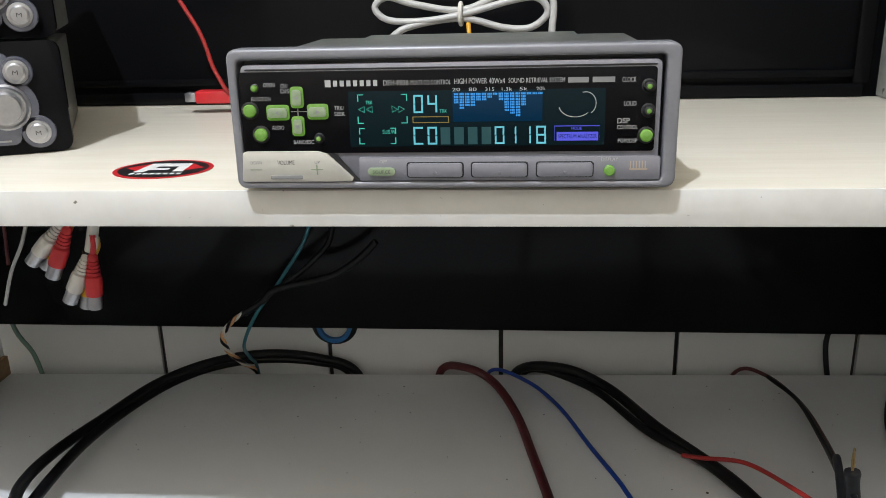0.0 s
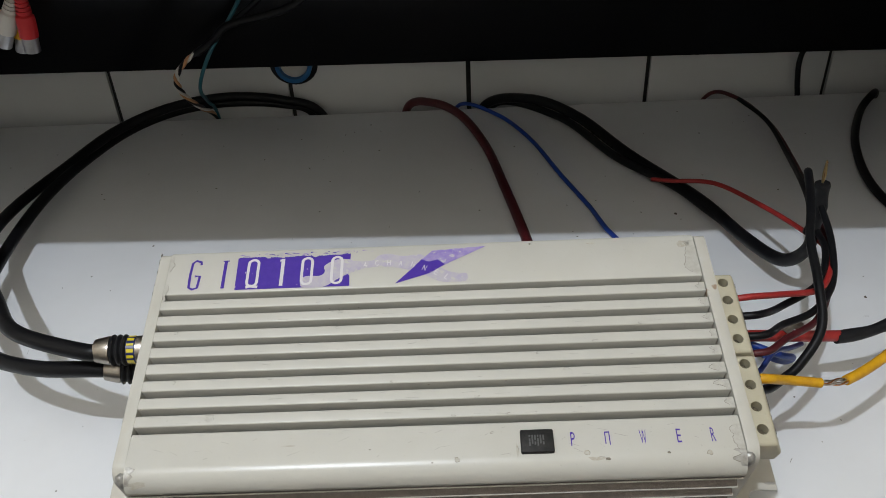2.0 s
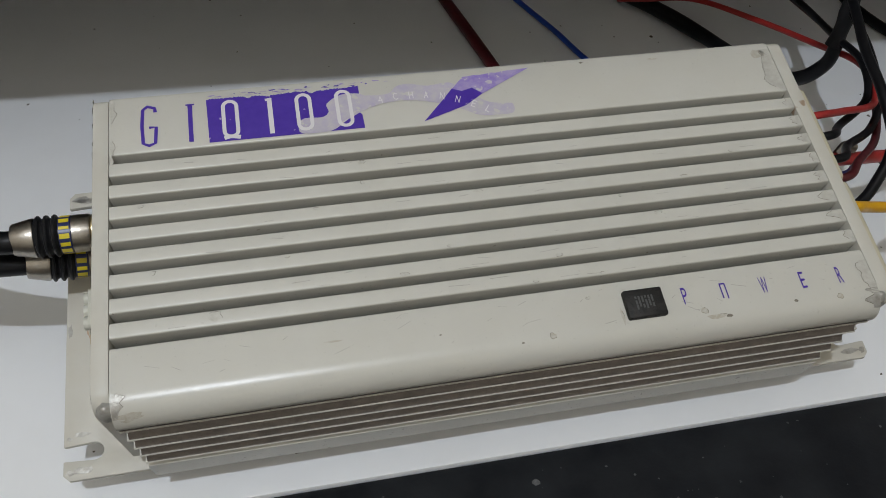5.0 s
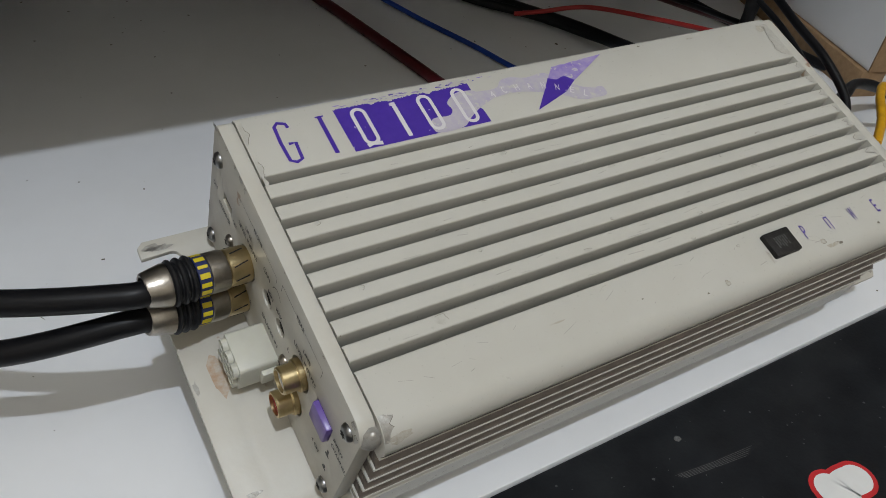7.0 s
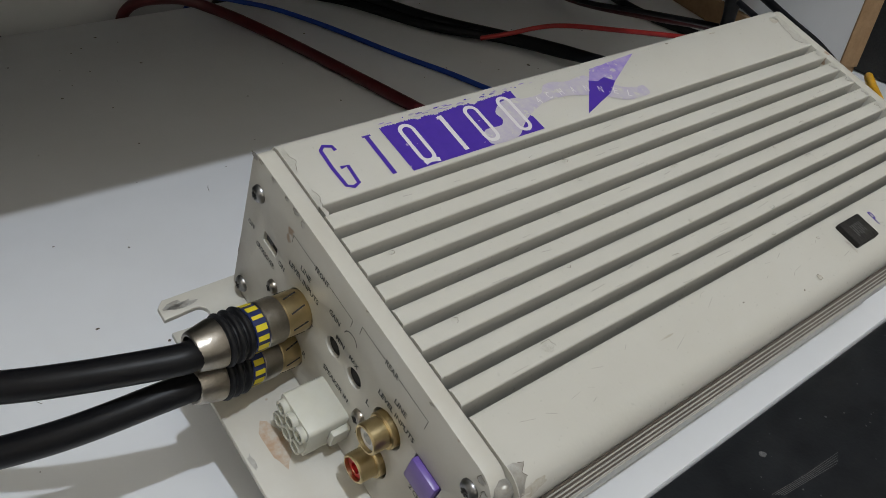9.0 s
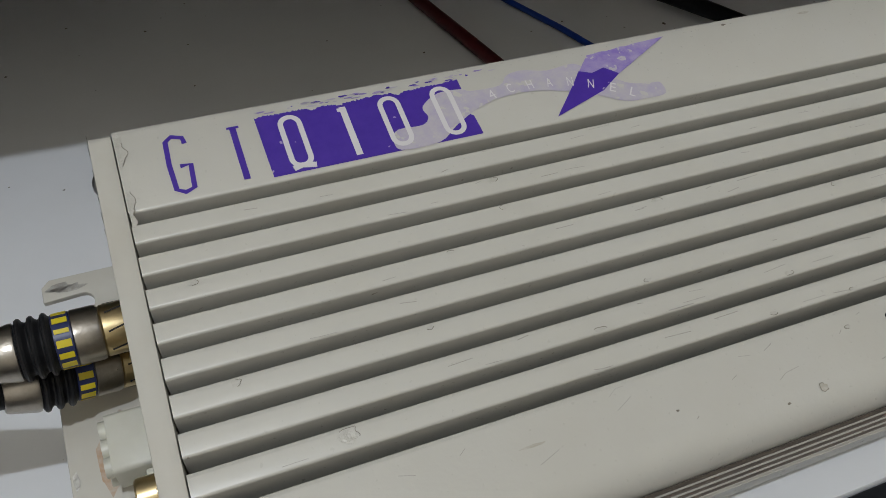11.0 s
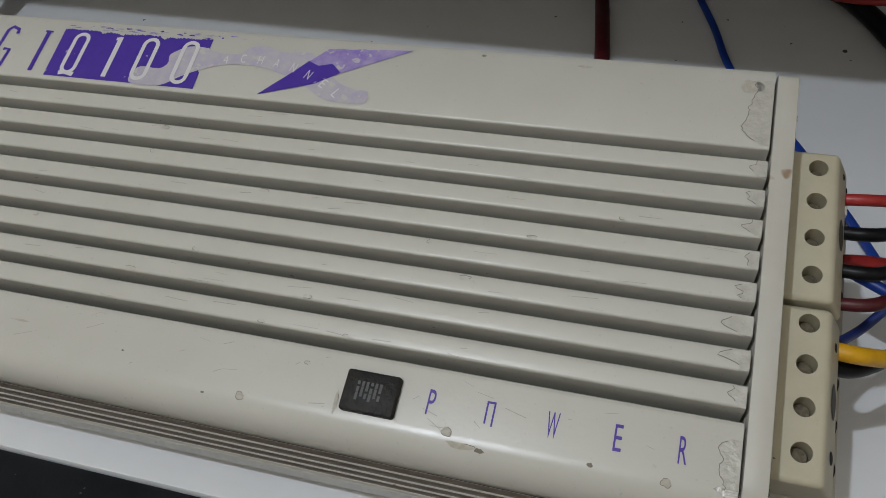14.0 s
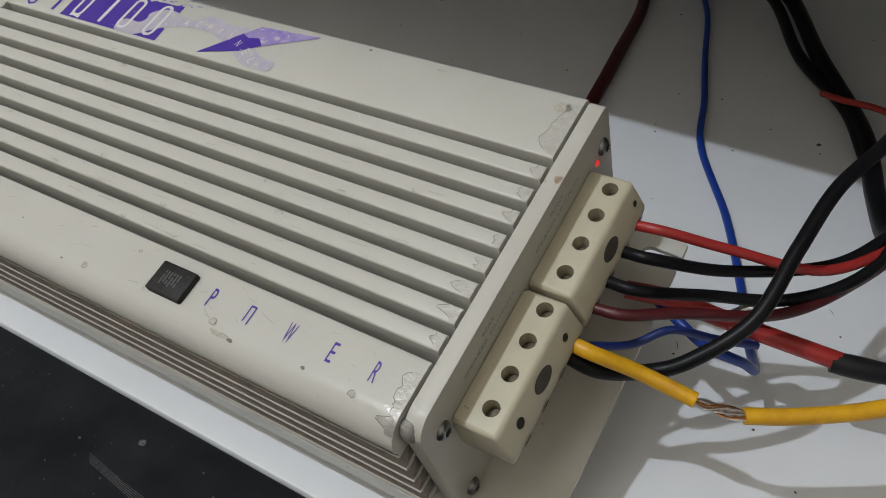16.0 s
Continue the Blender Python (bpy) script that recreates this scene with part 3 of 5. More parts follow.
holes_l = [circle(0.0233, -0.0256, 0.0030), circle(0.0332, -0.0256, 0.0030), circle(0.0482, -0.0262, 0.0056), circle(0.0486, -0.0418, 0.0056),
           circle(0.0082, -0.0288, 0.0058), circle(0.0084, -0.0468, 0.0058), outline_rounded(-0.0130, -0.0062, -0.0245, -0.0208, 0.0003, 2), outline_rounded(0.0584, 0.0683, -0.0294, -0.0202, 0.0003, 2)]
left_plate = part("end_plate", bevel_sharp(slab(plate_outline(0.0790, RE), PT, holes_l, ML), 0.0005), CREAM_SIDE, amp, "cream input panel with printed legends")
part("end_plate", bevel_sharp(slab([(-a, b) for a, b in plate_outline(0.0790, RE)][::-1], PT, (), MR), 0.0005), CREAM_SIDE, amp, "cream output panel")
part("inner_dark_sheet", slab(outline_rounded(-0.02, 0.076, -0.053, -0.012, 0.001, 2), 0.0004, (), ML @ Matrix.Translation((0, 0, 0.0003))), HOLE, left_plate, "dark interior behind the openings")

# Black discs and a bar just under the face paint the openings' shade.
for a, b in ((0.0233, -0.0256), (0.0332, -0.0256)):
    part("gain_well", lathe([(0.0029, -0.0011), (0.0016, -0.0013), (0.0014, -0.0008), (0, -0.0008)], 20, m=ML @ Matrix.Translation((a, b, PT))), HOLE, left_plate, "black disc for the unlit hole of a gain control")
part("switch_well", box(-0.0129, -0.0063, -0.0244, -0.0209, -0.0016, -0.0011), HOLE, left_plate, "black bar for the unlit slot of the filter switch").data.transform(ML @ Matrix.Translation((0, 0, PT)))

# worn corner
for x, y, s in ((-0.0015, 0.0815, 1), (L + 0.001, 0.0805, -1)):
    bm = bmesh.new()
    bmesh.ops.create_icosphere(bm, subdivisions=3, radius=1.0)
    for v in bm.verts:
        k = 1 + 0.12 * noise.noise(v.co * 2.3 + Vector((x * 100, 0, 0)))
        v.co = Vector((x + v.co.x * 0.0030 * k, -y + 0.0036 + v.co.y * 0.0029 * k, -0.0056 + v.co.z * 0.0042 * k))
    part("chipped_corner", bm, BARE, amp, "chipped bare corner")

# base plate with open slots at its four corners
F0, F1, B0, B1 = -0.0282, 0.2550, -0.0815, 0.0256


def slot(x_open, x_end, yc, r):
    s = 1 if x_end > x_open else -1
    pts = [(x_open, yc + s * r)]
    for i in range(9):
        t = radians(-90 + 180 * i / 8)
        pts.append((x_end + s * r * 1.25 * math.cos(t), yc - s * r * 1.25 * math.sin(t)))
    pts.append((x_open, yc - s * r))
    return pts


base = [(F0 + 0.002, B0), (F1 - 0.002, B0), (F1, B0 + 0.002)]
base += slot(F1, F1 - 0.0095, -0.0727, 0.0023)
base += slot(F1, F1 - 0.0095, 0.0167, 0.0023)
base += [(F1, B1 - 0.002), (F1 - 0.002, B1), (F0 + 0.002, B1), (F0, B1 - 0.002)]
base += slot(F0, F0 + 0.0095, 0.0167, 0.0023)
base += slot(F0, F0 + 0.0095, -0.0727, 0.0023)
base += [(F0, B0 + 0.002)]
part("base_plate", bevel_sharp(slab(base, 0.0020, (), pose(0, 0, -0.0586)), 0.0006), CREAM_SIDE, amp, "cream mounting flange with open corner slots and rust marks")


def screw(parent, m, r=0.0026, mat=STEEL, cross=False):
    bm = lathe([(r, 0.0), (r, 0.0004), (r * 0.85, 0.0011), (r * 0.5, 0.0016), (r * 0.42, 0.0016), (r * 0.38, 0.0006), (0, 0.0006)], 20, m=m)
    s = part("screw", bm, mat, parent)
    n = 2 if cross else 3
    bm = bmesh.new()
    for i in range(n):
        b2 = bars([(-r * 0.48, r * 0.48, -r * 0.1, r * 0.1)], m @ pose(0, 0, 0.00166 + 0.00002 * i, 0, 0, 180 * i / n))
        me = bpy.data.meshes.new("tmp")
        b2.to_mesh(me)
        b2.free()
        bm.from_mesh(me)
        bpy.data.meshes.remove(me)
    part("recess", bm, HOLE, s, smooth=False)


FACE_L = ML @ Matrix.Translation((0, 0, PT))
FACE_R = MR @ Matrix.Translation((0, 0, PT))
for a, b in ((-0.0179, -0.0114), (0.0736, -0.0088), (-0.0187, -0.0515), (0.0733, -0.0498)):
    screw(amp, FACE_L @ pose(a, b, 0))
screw(amp, FACE_L @ pose(0.0396, -0.0350, 0), 0.0024, NICKEL, True)
screw(amp, FACE_L @ pose(-0.0045, -0.0350, 0), 0.0022, NICKEL, True)
for a, b in ((0.0180, -0.0125), (-0.0722, -0.0125), (0.0184, -0.0513), (-0.0724, -0.0513)):
    screw(amp, FACE_R @ pose(a, b, 0))

for a, b, w, h, mt in ((-0.0225, -0.0018, 0.0030, 0.0020, BARE), (-0.0190, -0.0010, 0.0035, 0.0012, CHIP), (-0.0130, -0.0012, 0.0030, 0.0012, CHIP), (-0.0065, -0.0014, 0.0024, 0.0016, BARE), (-0.0020, -0.0016, 0.0030, 0.0022, BARE), (0.0015, -0.0022, 0.0020, 0.0024, CHIP),
                       (0.0300, -0.0010, 0.0014, 0.0006, CHIP), (0.0560, -0.0012, 0.0022, 0.0008, CHIP), (0.0745, -0.0025, 0.0030, 0.0030, BARE), (0.0770, -0.0060, 0.0022, 0.0040, BARE), (-0.0228, -0.0400, 0.0008, 0.0060, CHIP), (0.0100, -0.0090, 0.0008, 0.0008, RIM)):
    ring = [(a + w / 2 * math.cos(6.28319 * i / 12) * rnd.uniform(0.5, 1.15), min(-0.0007, b + h / 2 * math.sin(6.28319 * i / 12) * rnd.uniform(0.5, 1.15))) for i in range(12)]
    bm = bmesh.new()
    bm.faces.new([bm.verts.new(FACE_L @ Vector((x, y, 0.0001))) for x, y in ring])
    patch = part("paint_chip", bm, mt, left_plate, smooth=False)
    bm = stroke(ring[2:10], 0.0002, 0.00016)
    bmesh.ops.transform(bm, matrix=FACE_L, verts=bm.verts[:])
    part("rim", bm, RIM, patch, smooth=False)
for x, y, w, h in ((-0.0262, -0.0790, 0.0030, 0.0022), (-0.0265, -0.0680, 0.0028, 0.0016), (-0.0240, 0.0225, 0.0070, 0.0030), (0.2530, -0.0785, 0.0030, 0.0030), (0.2525, -0.0675, 0.0050, 0.0016), (-0.0268, -0.0300, 0.0016, 0.0060), (-0.0215, 0.0218, 0.0090, 0.0030), (-0.0225, -0.0668, 0.0060, 0.0018), (-0.0220, -0.0786, 0.0080, 0.0024), (0.2480, -0.0782, 0.0080, 0.0026)):
    ring = [(max(F0 + 0.0004, min(F1 - 0.0004, x + w / 2 * math.cos(6.28319 * i / 12) * rnd.uniform(0.5, 1.15))), y + h / 2 * math.sin(6.28319 * i / 12) * rnd.uniform(0.5, 1.15)) for i in range(12)]
    part("paint_chip", poly(ring, -0.0565), BARE, amp, smooth=False)
rust = [(-0.0190 + 0.0042 * math.cos(6.28319 * i / 14) * rnd.uniform(0.6, 1.1), -0.0285 + 0.0075 * math.sin(6.28319 * i / 14) * rnd.uniform(0.6, 1.1)) for i in range(14)]
part("rust_mark", poly(rust, -0.05652), material("faint_rust", (0.42, 0.28, 0.18), 0.6, second=(0.49, 0.46, 0.40), scale=300, amount=0.95), amp, "faint rust mark", smooth=False)

# legends of the input panel
for s, x0, x1, y, h in (("OFF", -0.0206, -0.0176, -0.0247, 0.0013), ("CROSSOVER", -0.0152, -0.0062, -0.0282, 0.0014), ("ON", -0.0042, -0.0018, -0.0240, 0.0013),
                        ("FRONT", 0.0100, 0.0156, -0.0092, 0.0014), ("LINE", 0.0048, 0.0090, -0.0152, 0.0014), ("LEVEL INPUTS", 0.0000, 0.0138, -0.0188, 0.0014),
                        ("GAIN", 0.0188, 0.0230, -0.0156, 0.0014), ("MIN", 0.0236, 0.0268, -0.0205, 0.0013), ("MAX", 0.0298, 0.0332, -0.0206, 0.0013),
                        ("REAR", 0.0404, 0.0450, -0.0070, 0.0014), ("LINE", 0.0472, 0.0514, -0.0140, 0.0014), ("LEVEL INPUTS", 0.0420, 0.0562, -0.0180, 0.0014),
                        ("L", 0.0136, 0.0145, -0.0276, 0.0015), ("R", 0.0139, 0.0149, -0.0424, 0.0015), ("L", 0.0398, 0.0407, -0.0264, 0.0015), ("R", 0.0405, 0.0415, -0.0412, 0.0015),
                        ("SPEAKER IN", 0.0226, 0.0340, -0.0356, 0.0014), ("INPUT", 0.0704, 0.0756, -0.0222, 0.0013), ("CHANNEL", 0.0702, 0.0788, -0.0258, 0.0013),
                        ("2 CH", 0.0614, 0.0652, -0.0325, 0.0014), ("4 CH", 0.0622, 0.0662, -0.0404, 0.0014)):
    words("legend", s, x0 - 0.0003, x1 + 0.0003, y, h * 1.3, GREY_PRINT, left_plate, FACE_L, fat=0.026)
part("legend_lines", bars([(-0.0011, 0.0095, -0.0090, -0.0088), (-0.0011, -0.0009, -0.0118, -0.0088), (0.0162, 0.0268, -0.0090, -0.0088), (0.0266, 0.0268, -0.0116, -0.0088),
                           (0.0300, 0.0398, -0.0070, -0.0068), (0.0300, 0.0302, -0.0100, -0.0068), (0.0456, 0.0572, -0.0070, -0.0068), (0.0570, 0.0572, -0.0105, -0.0068)], FACE_L, 0.0001), GREY_PRINT, left_plate, "thin printed bracket lines", smooth=False)
part("switch_symbols", bars([(0.0690, 0.0712, -0.0345, -0.0335), (0.0696, 0.0706, -0.0335, -0.0310), (0.0698, 0.0720, -0.0425, -0.0415), (0.0704, 0.0714, -0.0415, -0.0400)], FACE_L, 0.0001), GREY_PRINT, left_plate, "printed switch symbols", smooth=False)
bm = bmesh.new()
for i in range(11):
    a0, a1 = radians(20 + 14 * i), radians(20 + 14 * (i + 1))
    q = [bm.verts.new(FACE_L @ Vector((0.0282 + r * math.cos(t), -0.0160 + r * math.sin(t), 0.0001))) for r, t in ((0.0026, a0), (0.0029, a0), (0.0029, a1), (0.0026, a1))]
    bm.faces.new(q)
part("gain_arc", bm, GREY_PRINT, left_plate, smooth=False)
for s, y0, y1, b in (("REAR", -0.0500, -0.0440, -0.0052), ("SPEAKER OUTPUTS", -0.0600, -0.0345, -0.0085), ("FRONT", -0.0130, -0.0060, -0.0052), ("SPEAKER OUTPUTS", -0.0225, 0.0030, -0.0085)):
    words("legend", s, y0, y1, b, 0.0016, LEGEND_GREY, amp, FACE_R)

# rear input jacks, switch, filter switch and gain shafts
for a, b, ins in ((0.0482, -0.0262, VINYL_WHITE), (0.0486, -0.0418, VINYL_RED)):
    j = part("input_jack", lathe([(0.0049, -0.003), (0.0049, 0.0012), (0.0046, 0.0016), (0.0041, 0.0016), (0.0041, 0.0058), (0.0038, 0.0062), (0.0033, 0.0062), (0.0033, 0.002), (0, 0.002)], 28, m=FACE_L @ pose(a, b, 0)), GOLD, amp, "gold-plated input jack")
    part("insulator", lathe([(0.0032, 0.0026), (0.0032, 0.0052), (0.0016, 0.0054), (0.0014, 0.0040), (0, 0.0040)], 20, m=FACE_L @ pose(a, b, 0)), ins, j)
for a, b in ((0.0082, -0.0288), (0.0084, -0.0468)):
    part("input_jack", lathe([(0.0052, -0.003), (0.0052, 0.0010), (0.0041, 0.0014), (0.0041, 0.0075), (0, 0.0075)], 24, m=FACE_L @ pose(a, b, 0)), GOLD, amp, "gold-plated input jack")
part("push_switch", box(0.0587, 0.0680, -0.0291, -0.0205, -0.003, 0.0016, 0.0006), PURPLE_BUTTON, amp, "purple channel switch").data.transform(FACE_L)
part("slide_switch", box(-0.0128, -0.0096, -0.0243, -0.0210, -0.003, -0.0008, 0.0003), BLACK_PLASTIC, amp, "black slide switch").data.transform(FACE_L)

# speaker-level connector of milky nylon
conn = part("speaker_connector", bevel_sharp(slab(outline_rounded(0.0228, 0.0368, -0.0517, -0.0397, 0.0012, 3), 0.0118, (), FACE_L), 0.0004), NYLON, amp, "milky nylon speaker plug")
for i in range(3):
    for k in range(2):
        part("socket", lathe([(0.0023, 0.0100), (0.0023, 0.0134), (0.0016, 0.0134), (0.0016, 0.0105), (0, 0.0105)], 14, m=FACE_L @ pose(0.0256 + i * 0.0043, -0.0487 + k * 0.0060, 0)), NYLON, conn)
part("latch", box(0.0368, 0.0388, -0.0485, -0.0425, 0.0, 0.0055, 0.0005), NYLON, conn).data.transform(FACE_L)

# output terminal blocks
SCREW_DULL = material("dull_brass_screw", (0.16, 0.13, 0.085), 0.5, 0.5, second=(0.06, 0.05, 0.035), scale=900, amount=0.9)
# Dark tone that paints the shade inside a notch.
NOTCH = material("shaded_notch", (0.045, 0.038, 0.028), 0.6, second=(0.10, 0.085, 0.06), scale=300, amount=0.6)
for k, y1 in enumerate((0.0106, -0.0299)):
    y0 = y1 - 0.0390
    x0 = L + PT + 0.0003
    zt, zb = -0.0136, -0.0282
    prof_t = [(0.0, zb), (0.0143, zb), (0.0155, -0.0225), (0.0118, zt), (0.0, zt)]
    blk = bmesh.new()
    a = [blk.verts.new((x0 + x, y0, z)) for x, z in prof_t]
    b = [blk.verts.new((x0 + x, y1, z)) for x, z in prof_t]
    for i in range(4):
        if i != 3:
            blk.faces.new((a[i], a[i + 1], b[i + 1], b[i]))
    blk.faces.new((a[4], a[0], b[0], b[4]))
    blk.faces.new(a)
    blk.faces.new(b[::-1])
    ys = [(0.0059, -0.0031, -0.0127, -0.0221), (-0.0339, -0.0433, -0.0528, -0.0624)][k]
    xc = x0 + 0.0073
    slab([(x0, y0), (x0 + 0.0118, y0), (x0 + 0.0118, y1), (x0, y1)], 0.0, [circle(xc, y, 0.0022, 18) for y in ys], pose(0, 0, zt), blk)
    for y in ys:
        lathe([(0.0022, 0.0), (0.0022, -0.006)], 18, bm=blk, m=pose(xc, y, zt))
    bmesh.ops.remove_doubles(blk, verts=blk.verts[:], dist=1e-6)
    bmesh.ops.recalc_face_normals(blk, faces=blk.faces[:])
    long_edges = [e for e in blk.edges if len(e.link_faces) == 2 and e.calc_face_angle(0) > radians(25) and min(v.co.x for v in e.verts) > x0 + 0.001
                  and not any((v.co.x - xc) ** 2 + (v.co.y - y) ** 2 < 0.0024 ** 2 for v in e.verts for y in ys)]
    long_edges += [e for e in blk.edges if len(e.link_faces) == 2 and e not in long_edges and abs(e.verts[0].co.x - e.verts[1].co.x) > 0.01 and abs(e.verts[0].co.y - e.verts[1].co.y) < 1e-5 and e.calc_face_angle(0) > radians(60)]
    bmesh.ops.bevel(blk, geom=long_edges, offset=0.0013, segments=4, affect="EDGES", profile=0.5, clamp_overlap=True)
    blk_ob = part("terminal_block", blk, TERMINAL, amp, "ivory four-way screw terminal")
    for i, y in enumerate(ys):
        s = part("terminal_screw", lathe([(0.0021, -0.006), (0.0021, -0.0047), (0.0019, -0.0044), (0, -0.0044)], 16, m=pose(xc, y, zt)), SCREW_DULL, blk_ob)
        # Wire entries and notches are flat discs, a hole's shade in their colour.
        part("wire_entry", lathe([(0.0019, 0.00025), (0, 0.00025)], 16, axis="X", m=pose(x0 + 0.0151, y, -0.0247, 0, 12, 0)), HOLE, blk_ob, smooth=False)
    n_slope = Vector((0.0089, 0, 0.0037)).normalized()
    for y, r in (((ys[1] + ys[2]) / 2 - 0.001, 0.0021), (ys[0] + 0.001, 0.0007)) if k == 0 else (((ys[1] + ys[2]) / 2 - 0.0012, 0.0021), (ys[0] - 0.003, 0.0009), (ys[3] + 0.001, 0.0012)):
        turn = Matrix.Translation((x0 + 0.0137, y, -0.0181)) @ n_slope.to_track_quat("Z", "Y").to_matrix().to_4x4()
        part("side_notch", lathe([(r * 1.25, 0.0001), (r, 0.00022), (0, 0.00018)], 20, m=turn @ Matrix.Diagonal((1.55, 0.9, 1, 1)) if r > 0.002 else turn), NOTCH if r > 0.002 else HOLE, blk_ob, smooth=False)
part("power_light", lathe([(0.0010, -0.001), (0.0010, 0.0003), (0.0005, 0.0007), (0, 0.0008)], 12, m=FACE_R @ pose(0.0140, -0.0150, 0)), LED_RED, amp, "small red indicator light")

# dark square badge and POWER on the front of the lid
badge = part("indicator_window", box(0.1453, 0.1574, -0.0752, -0.0662, -0.001, 0.0018, 0.0006), material("worn_black_badge", (0.010, 0.0095, 0.009), 0.55, second=(0.03, 0.027, 0.024), scale=450, amount=0.7, bump=0.5, bump_scale=900, spec=0.3), amp, "worn black square indicator window")
part("etching", bars([(0.1483 + 0.0010 * i, 0.1489 + 0.0010 * i, -0.0694 - 0.0013 * j - 0.0004 * ((i * 7 + j) % 3), -0.0686 - 0.0013 * j) for i in range(6) for j in range(3)], thick=0.00187), material("worn_etching", (0.06, 0.06, 0.06), 0.5), badge, smooth=False)
for c, x in zip("P\u0548WER", (0.1645, 0.1771, 0.1901, 0.2031, 0.2155)):
    if c == "\u0548":
        part("letter", bars([(x - 0.00095, x - 0.00058, -0.0722, -0.0679), (x + 0.00058, x + 0.00095, -0.0726, -0.0679), (x - 0.00095, x + 0.00095, -0.0679, -0.0674)], thick=0.00013), PURPLE, amp, smooth=False)
    else:
        w = 0.0012 if c == "W" else 0.0008
        words("letter", c, x - w, x + w, -0.0699, 0.0054, PURPLE, amp, Matrix(), 0.00013)

# purple model print on the lid
TXT_Z = 0.00012


def oval(cx, y0, y1, w):
    return outline_rounded(cx - w / 2, cx + w / 2, y0, y1, w / 2 - 0.00005, 5)


top = []
for i in range(161):
    u = i / 160
    y = 0.0187 + 0.0006 * noise.noise(Vector((i * 0.06, 1.7, 0))) + 0.00022 * rnd.uniform(-1, 1)
    bite = noise.noise(Vector((i * 0.11, 6.3, 0)))
    top.append((0.0785 - 0.0485 * u + 0.0002 * rnd.uniform(-1, 1), y - 0.0022 * max(0.0, bite - 0.12)))
part("print_block", poly([(0.0302, 0.0020), (0.0788, 0.0020), (0.0786, 0.0075), (0.0780, 0.0080), (0.0786, 0.0090)] + top, TXT_Z), PURPLE, amp, "purple printed block, scuffed along its upper edge", smooth=False)
for i in range(46):
    u = rnd.random()
    x, y, w, h = 0.031 + 0.058 * u, 0.0192 + 0.0013 * rnd.random(), rnd.uniform(0.0006, 0.0034), rnd.uniform(0.00012, 0.00034)
    part("print_flake", poly([(x + w / 2 * math.cos(t * 0.7) * rnd.uniform(0.6, 1.1), y + h * math.sin(t * 0.7) * rnd.uniform(0.5, 1.2)) for t in range(9)], TXT_Z), rnd.choice((PURPLE, LILAC, MID_LILAC)), amp, smooth=False)
g = stroke([(0.0142, 0.0156), (0.0140, 0.0172), (0.0118, 0.0180), (0.0104, 0.0168), (0.0101, 0.0105), (0.0104, 0.0040), (0.0121, 0.0030), (0.0140, 0.0038), (0.0144, 0.0098), (0.0122, 0.0098)], 0.0011, TXT_Z)
part("letter", g, PURPLE, amp, "purple printed letter", smooth=False)
part("letter", bars([(0.0241, 0.0255, 0.0030, 0.0172), (0.0235, 0.0262, 0.0170, 0.0176)], thick=TXT_Z), PURPLE, amp, smooth=False)
q = stroke(oval(0.0371, 0.0036, 0.0172, 0.0042), 0.0012, TXT_Z + 0.00008, True)
stroke([(0.0348, 0.0031), (0.0368, 0.0036), (0.0398, 0.0030)], 0.0014, TXT_Z + 0.00010, bm=q)
part("letter", q, WHITE_PRINT, amp, "white printed letter", smooth=False)
part("letter", bars([(0.0489, 0.0504, 0.0032, 0.0172), (0.0483, 0.0493, 0.0160, 0.0170)], thick=TXT_Z + 0.00008), WHITE_PRINT, amp, smooth=False)
for cx in (0.0603, 0.0731):
    part("letter", stroke(oval(cx, 0.0036, 0.0172, 0.0042), 0.0012, TXT_Z + 0.00014, True), WHITE_PRINT, amp, smooth=False)
# faded wave with the channel words, and the bolt across it
wave = [(0.0578, 0.0054), (0.0600, 0.0078), (0.0659, 0.0077), (0.0680, 0.0097), (0.0677, 0.0128), (0.0725, 0.0159), (0.0784, 0.0158), (0.0806, 0.0147), (0.0880, 0.0147), (0.0910, 0.0173), (0.0954, 0.0180),
        (0.1013, 0.0165), (0.1080, 0.0171), (0.1110, 0.0157), (0.1197, 0.0082), (0.1256, 0.0067), (0.1285, 0.0060), (0.1281, 0.0025), (0.1225, 0.0021), (0.1167, 0.0027), (0.1101, 0.0064), (0.1042, 0.0089), (0.0954, 0.0111),
        (0.0866, 0.0110), (0.0792, 0.0087), (0.0733, 0.0055), (0.0681, 0.0021), (0.0590, 0.0021)]
line = smooth_path([(x, y, 0) for x, y in wave + wave[:1]], 4)[:-1]
part("print_wave", poly([(v.x, v.y) for v in line], TXT_Z + 0.00005), LILAC, amp, "faded lilac wave print", smooth=False)
part("print_bolt", poly([(0.0981, 0.0022), (0.1138, 0.0188)] + [(0.1138 + 0.0234 * i / 12, 0.0188 + 0.0015 * i / 12 + 0.0005 * noise.noise(Vector((i * 0.9, 2, 0)))) for i in range(1, 12)] + [(0.1372, 0.0203), (0.1193, 0.0112), (0.1130, 0.0072)], TXT_Z + 0.00009), MID_LILAC, amp, "lilac lightning-shaped print", smooth=False)
part("print_bolt_core", poly([(0.0981, 0.0022), (0.1062, 0.0107), (0.1093, 0.0143), (0.1125, 0.0130), (0.1162, 0.0140), (0.1193, 0.0113), (0.1130, 0.0071)], TXT_Z + 0.00012), PURPLE, amp, "deep purple crossing of the print", smooth=False)
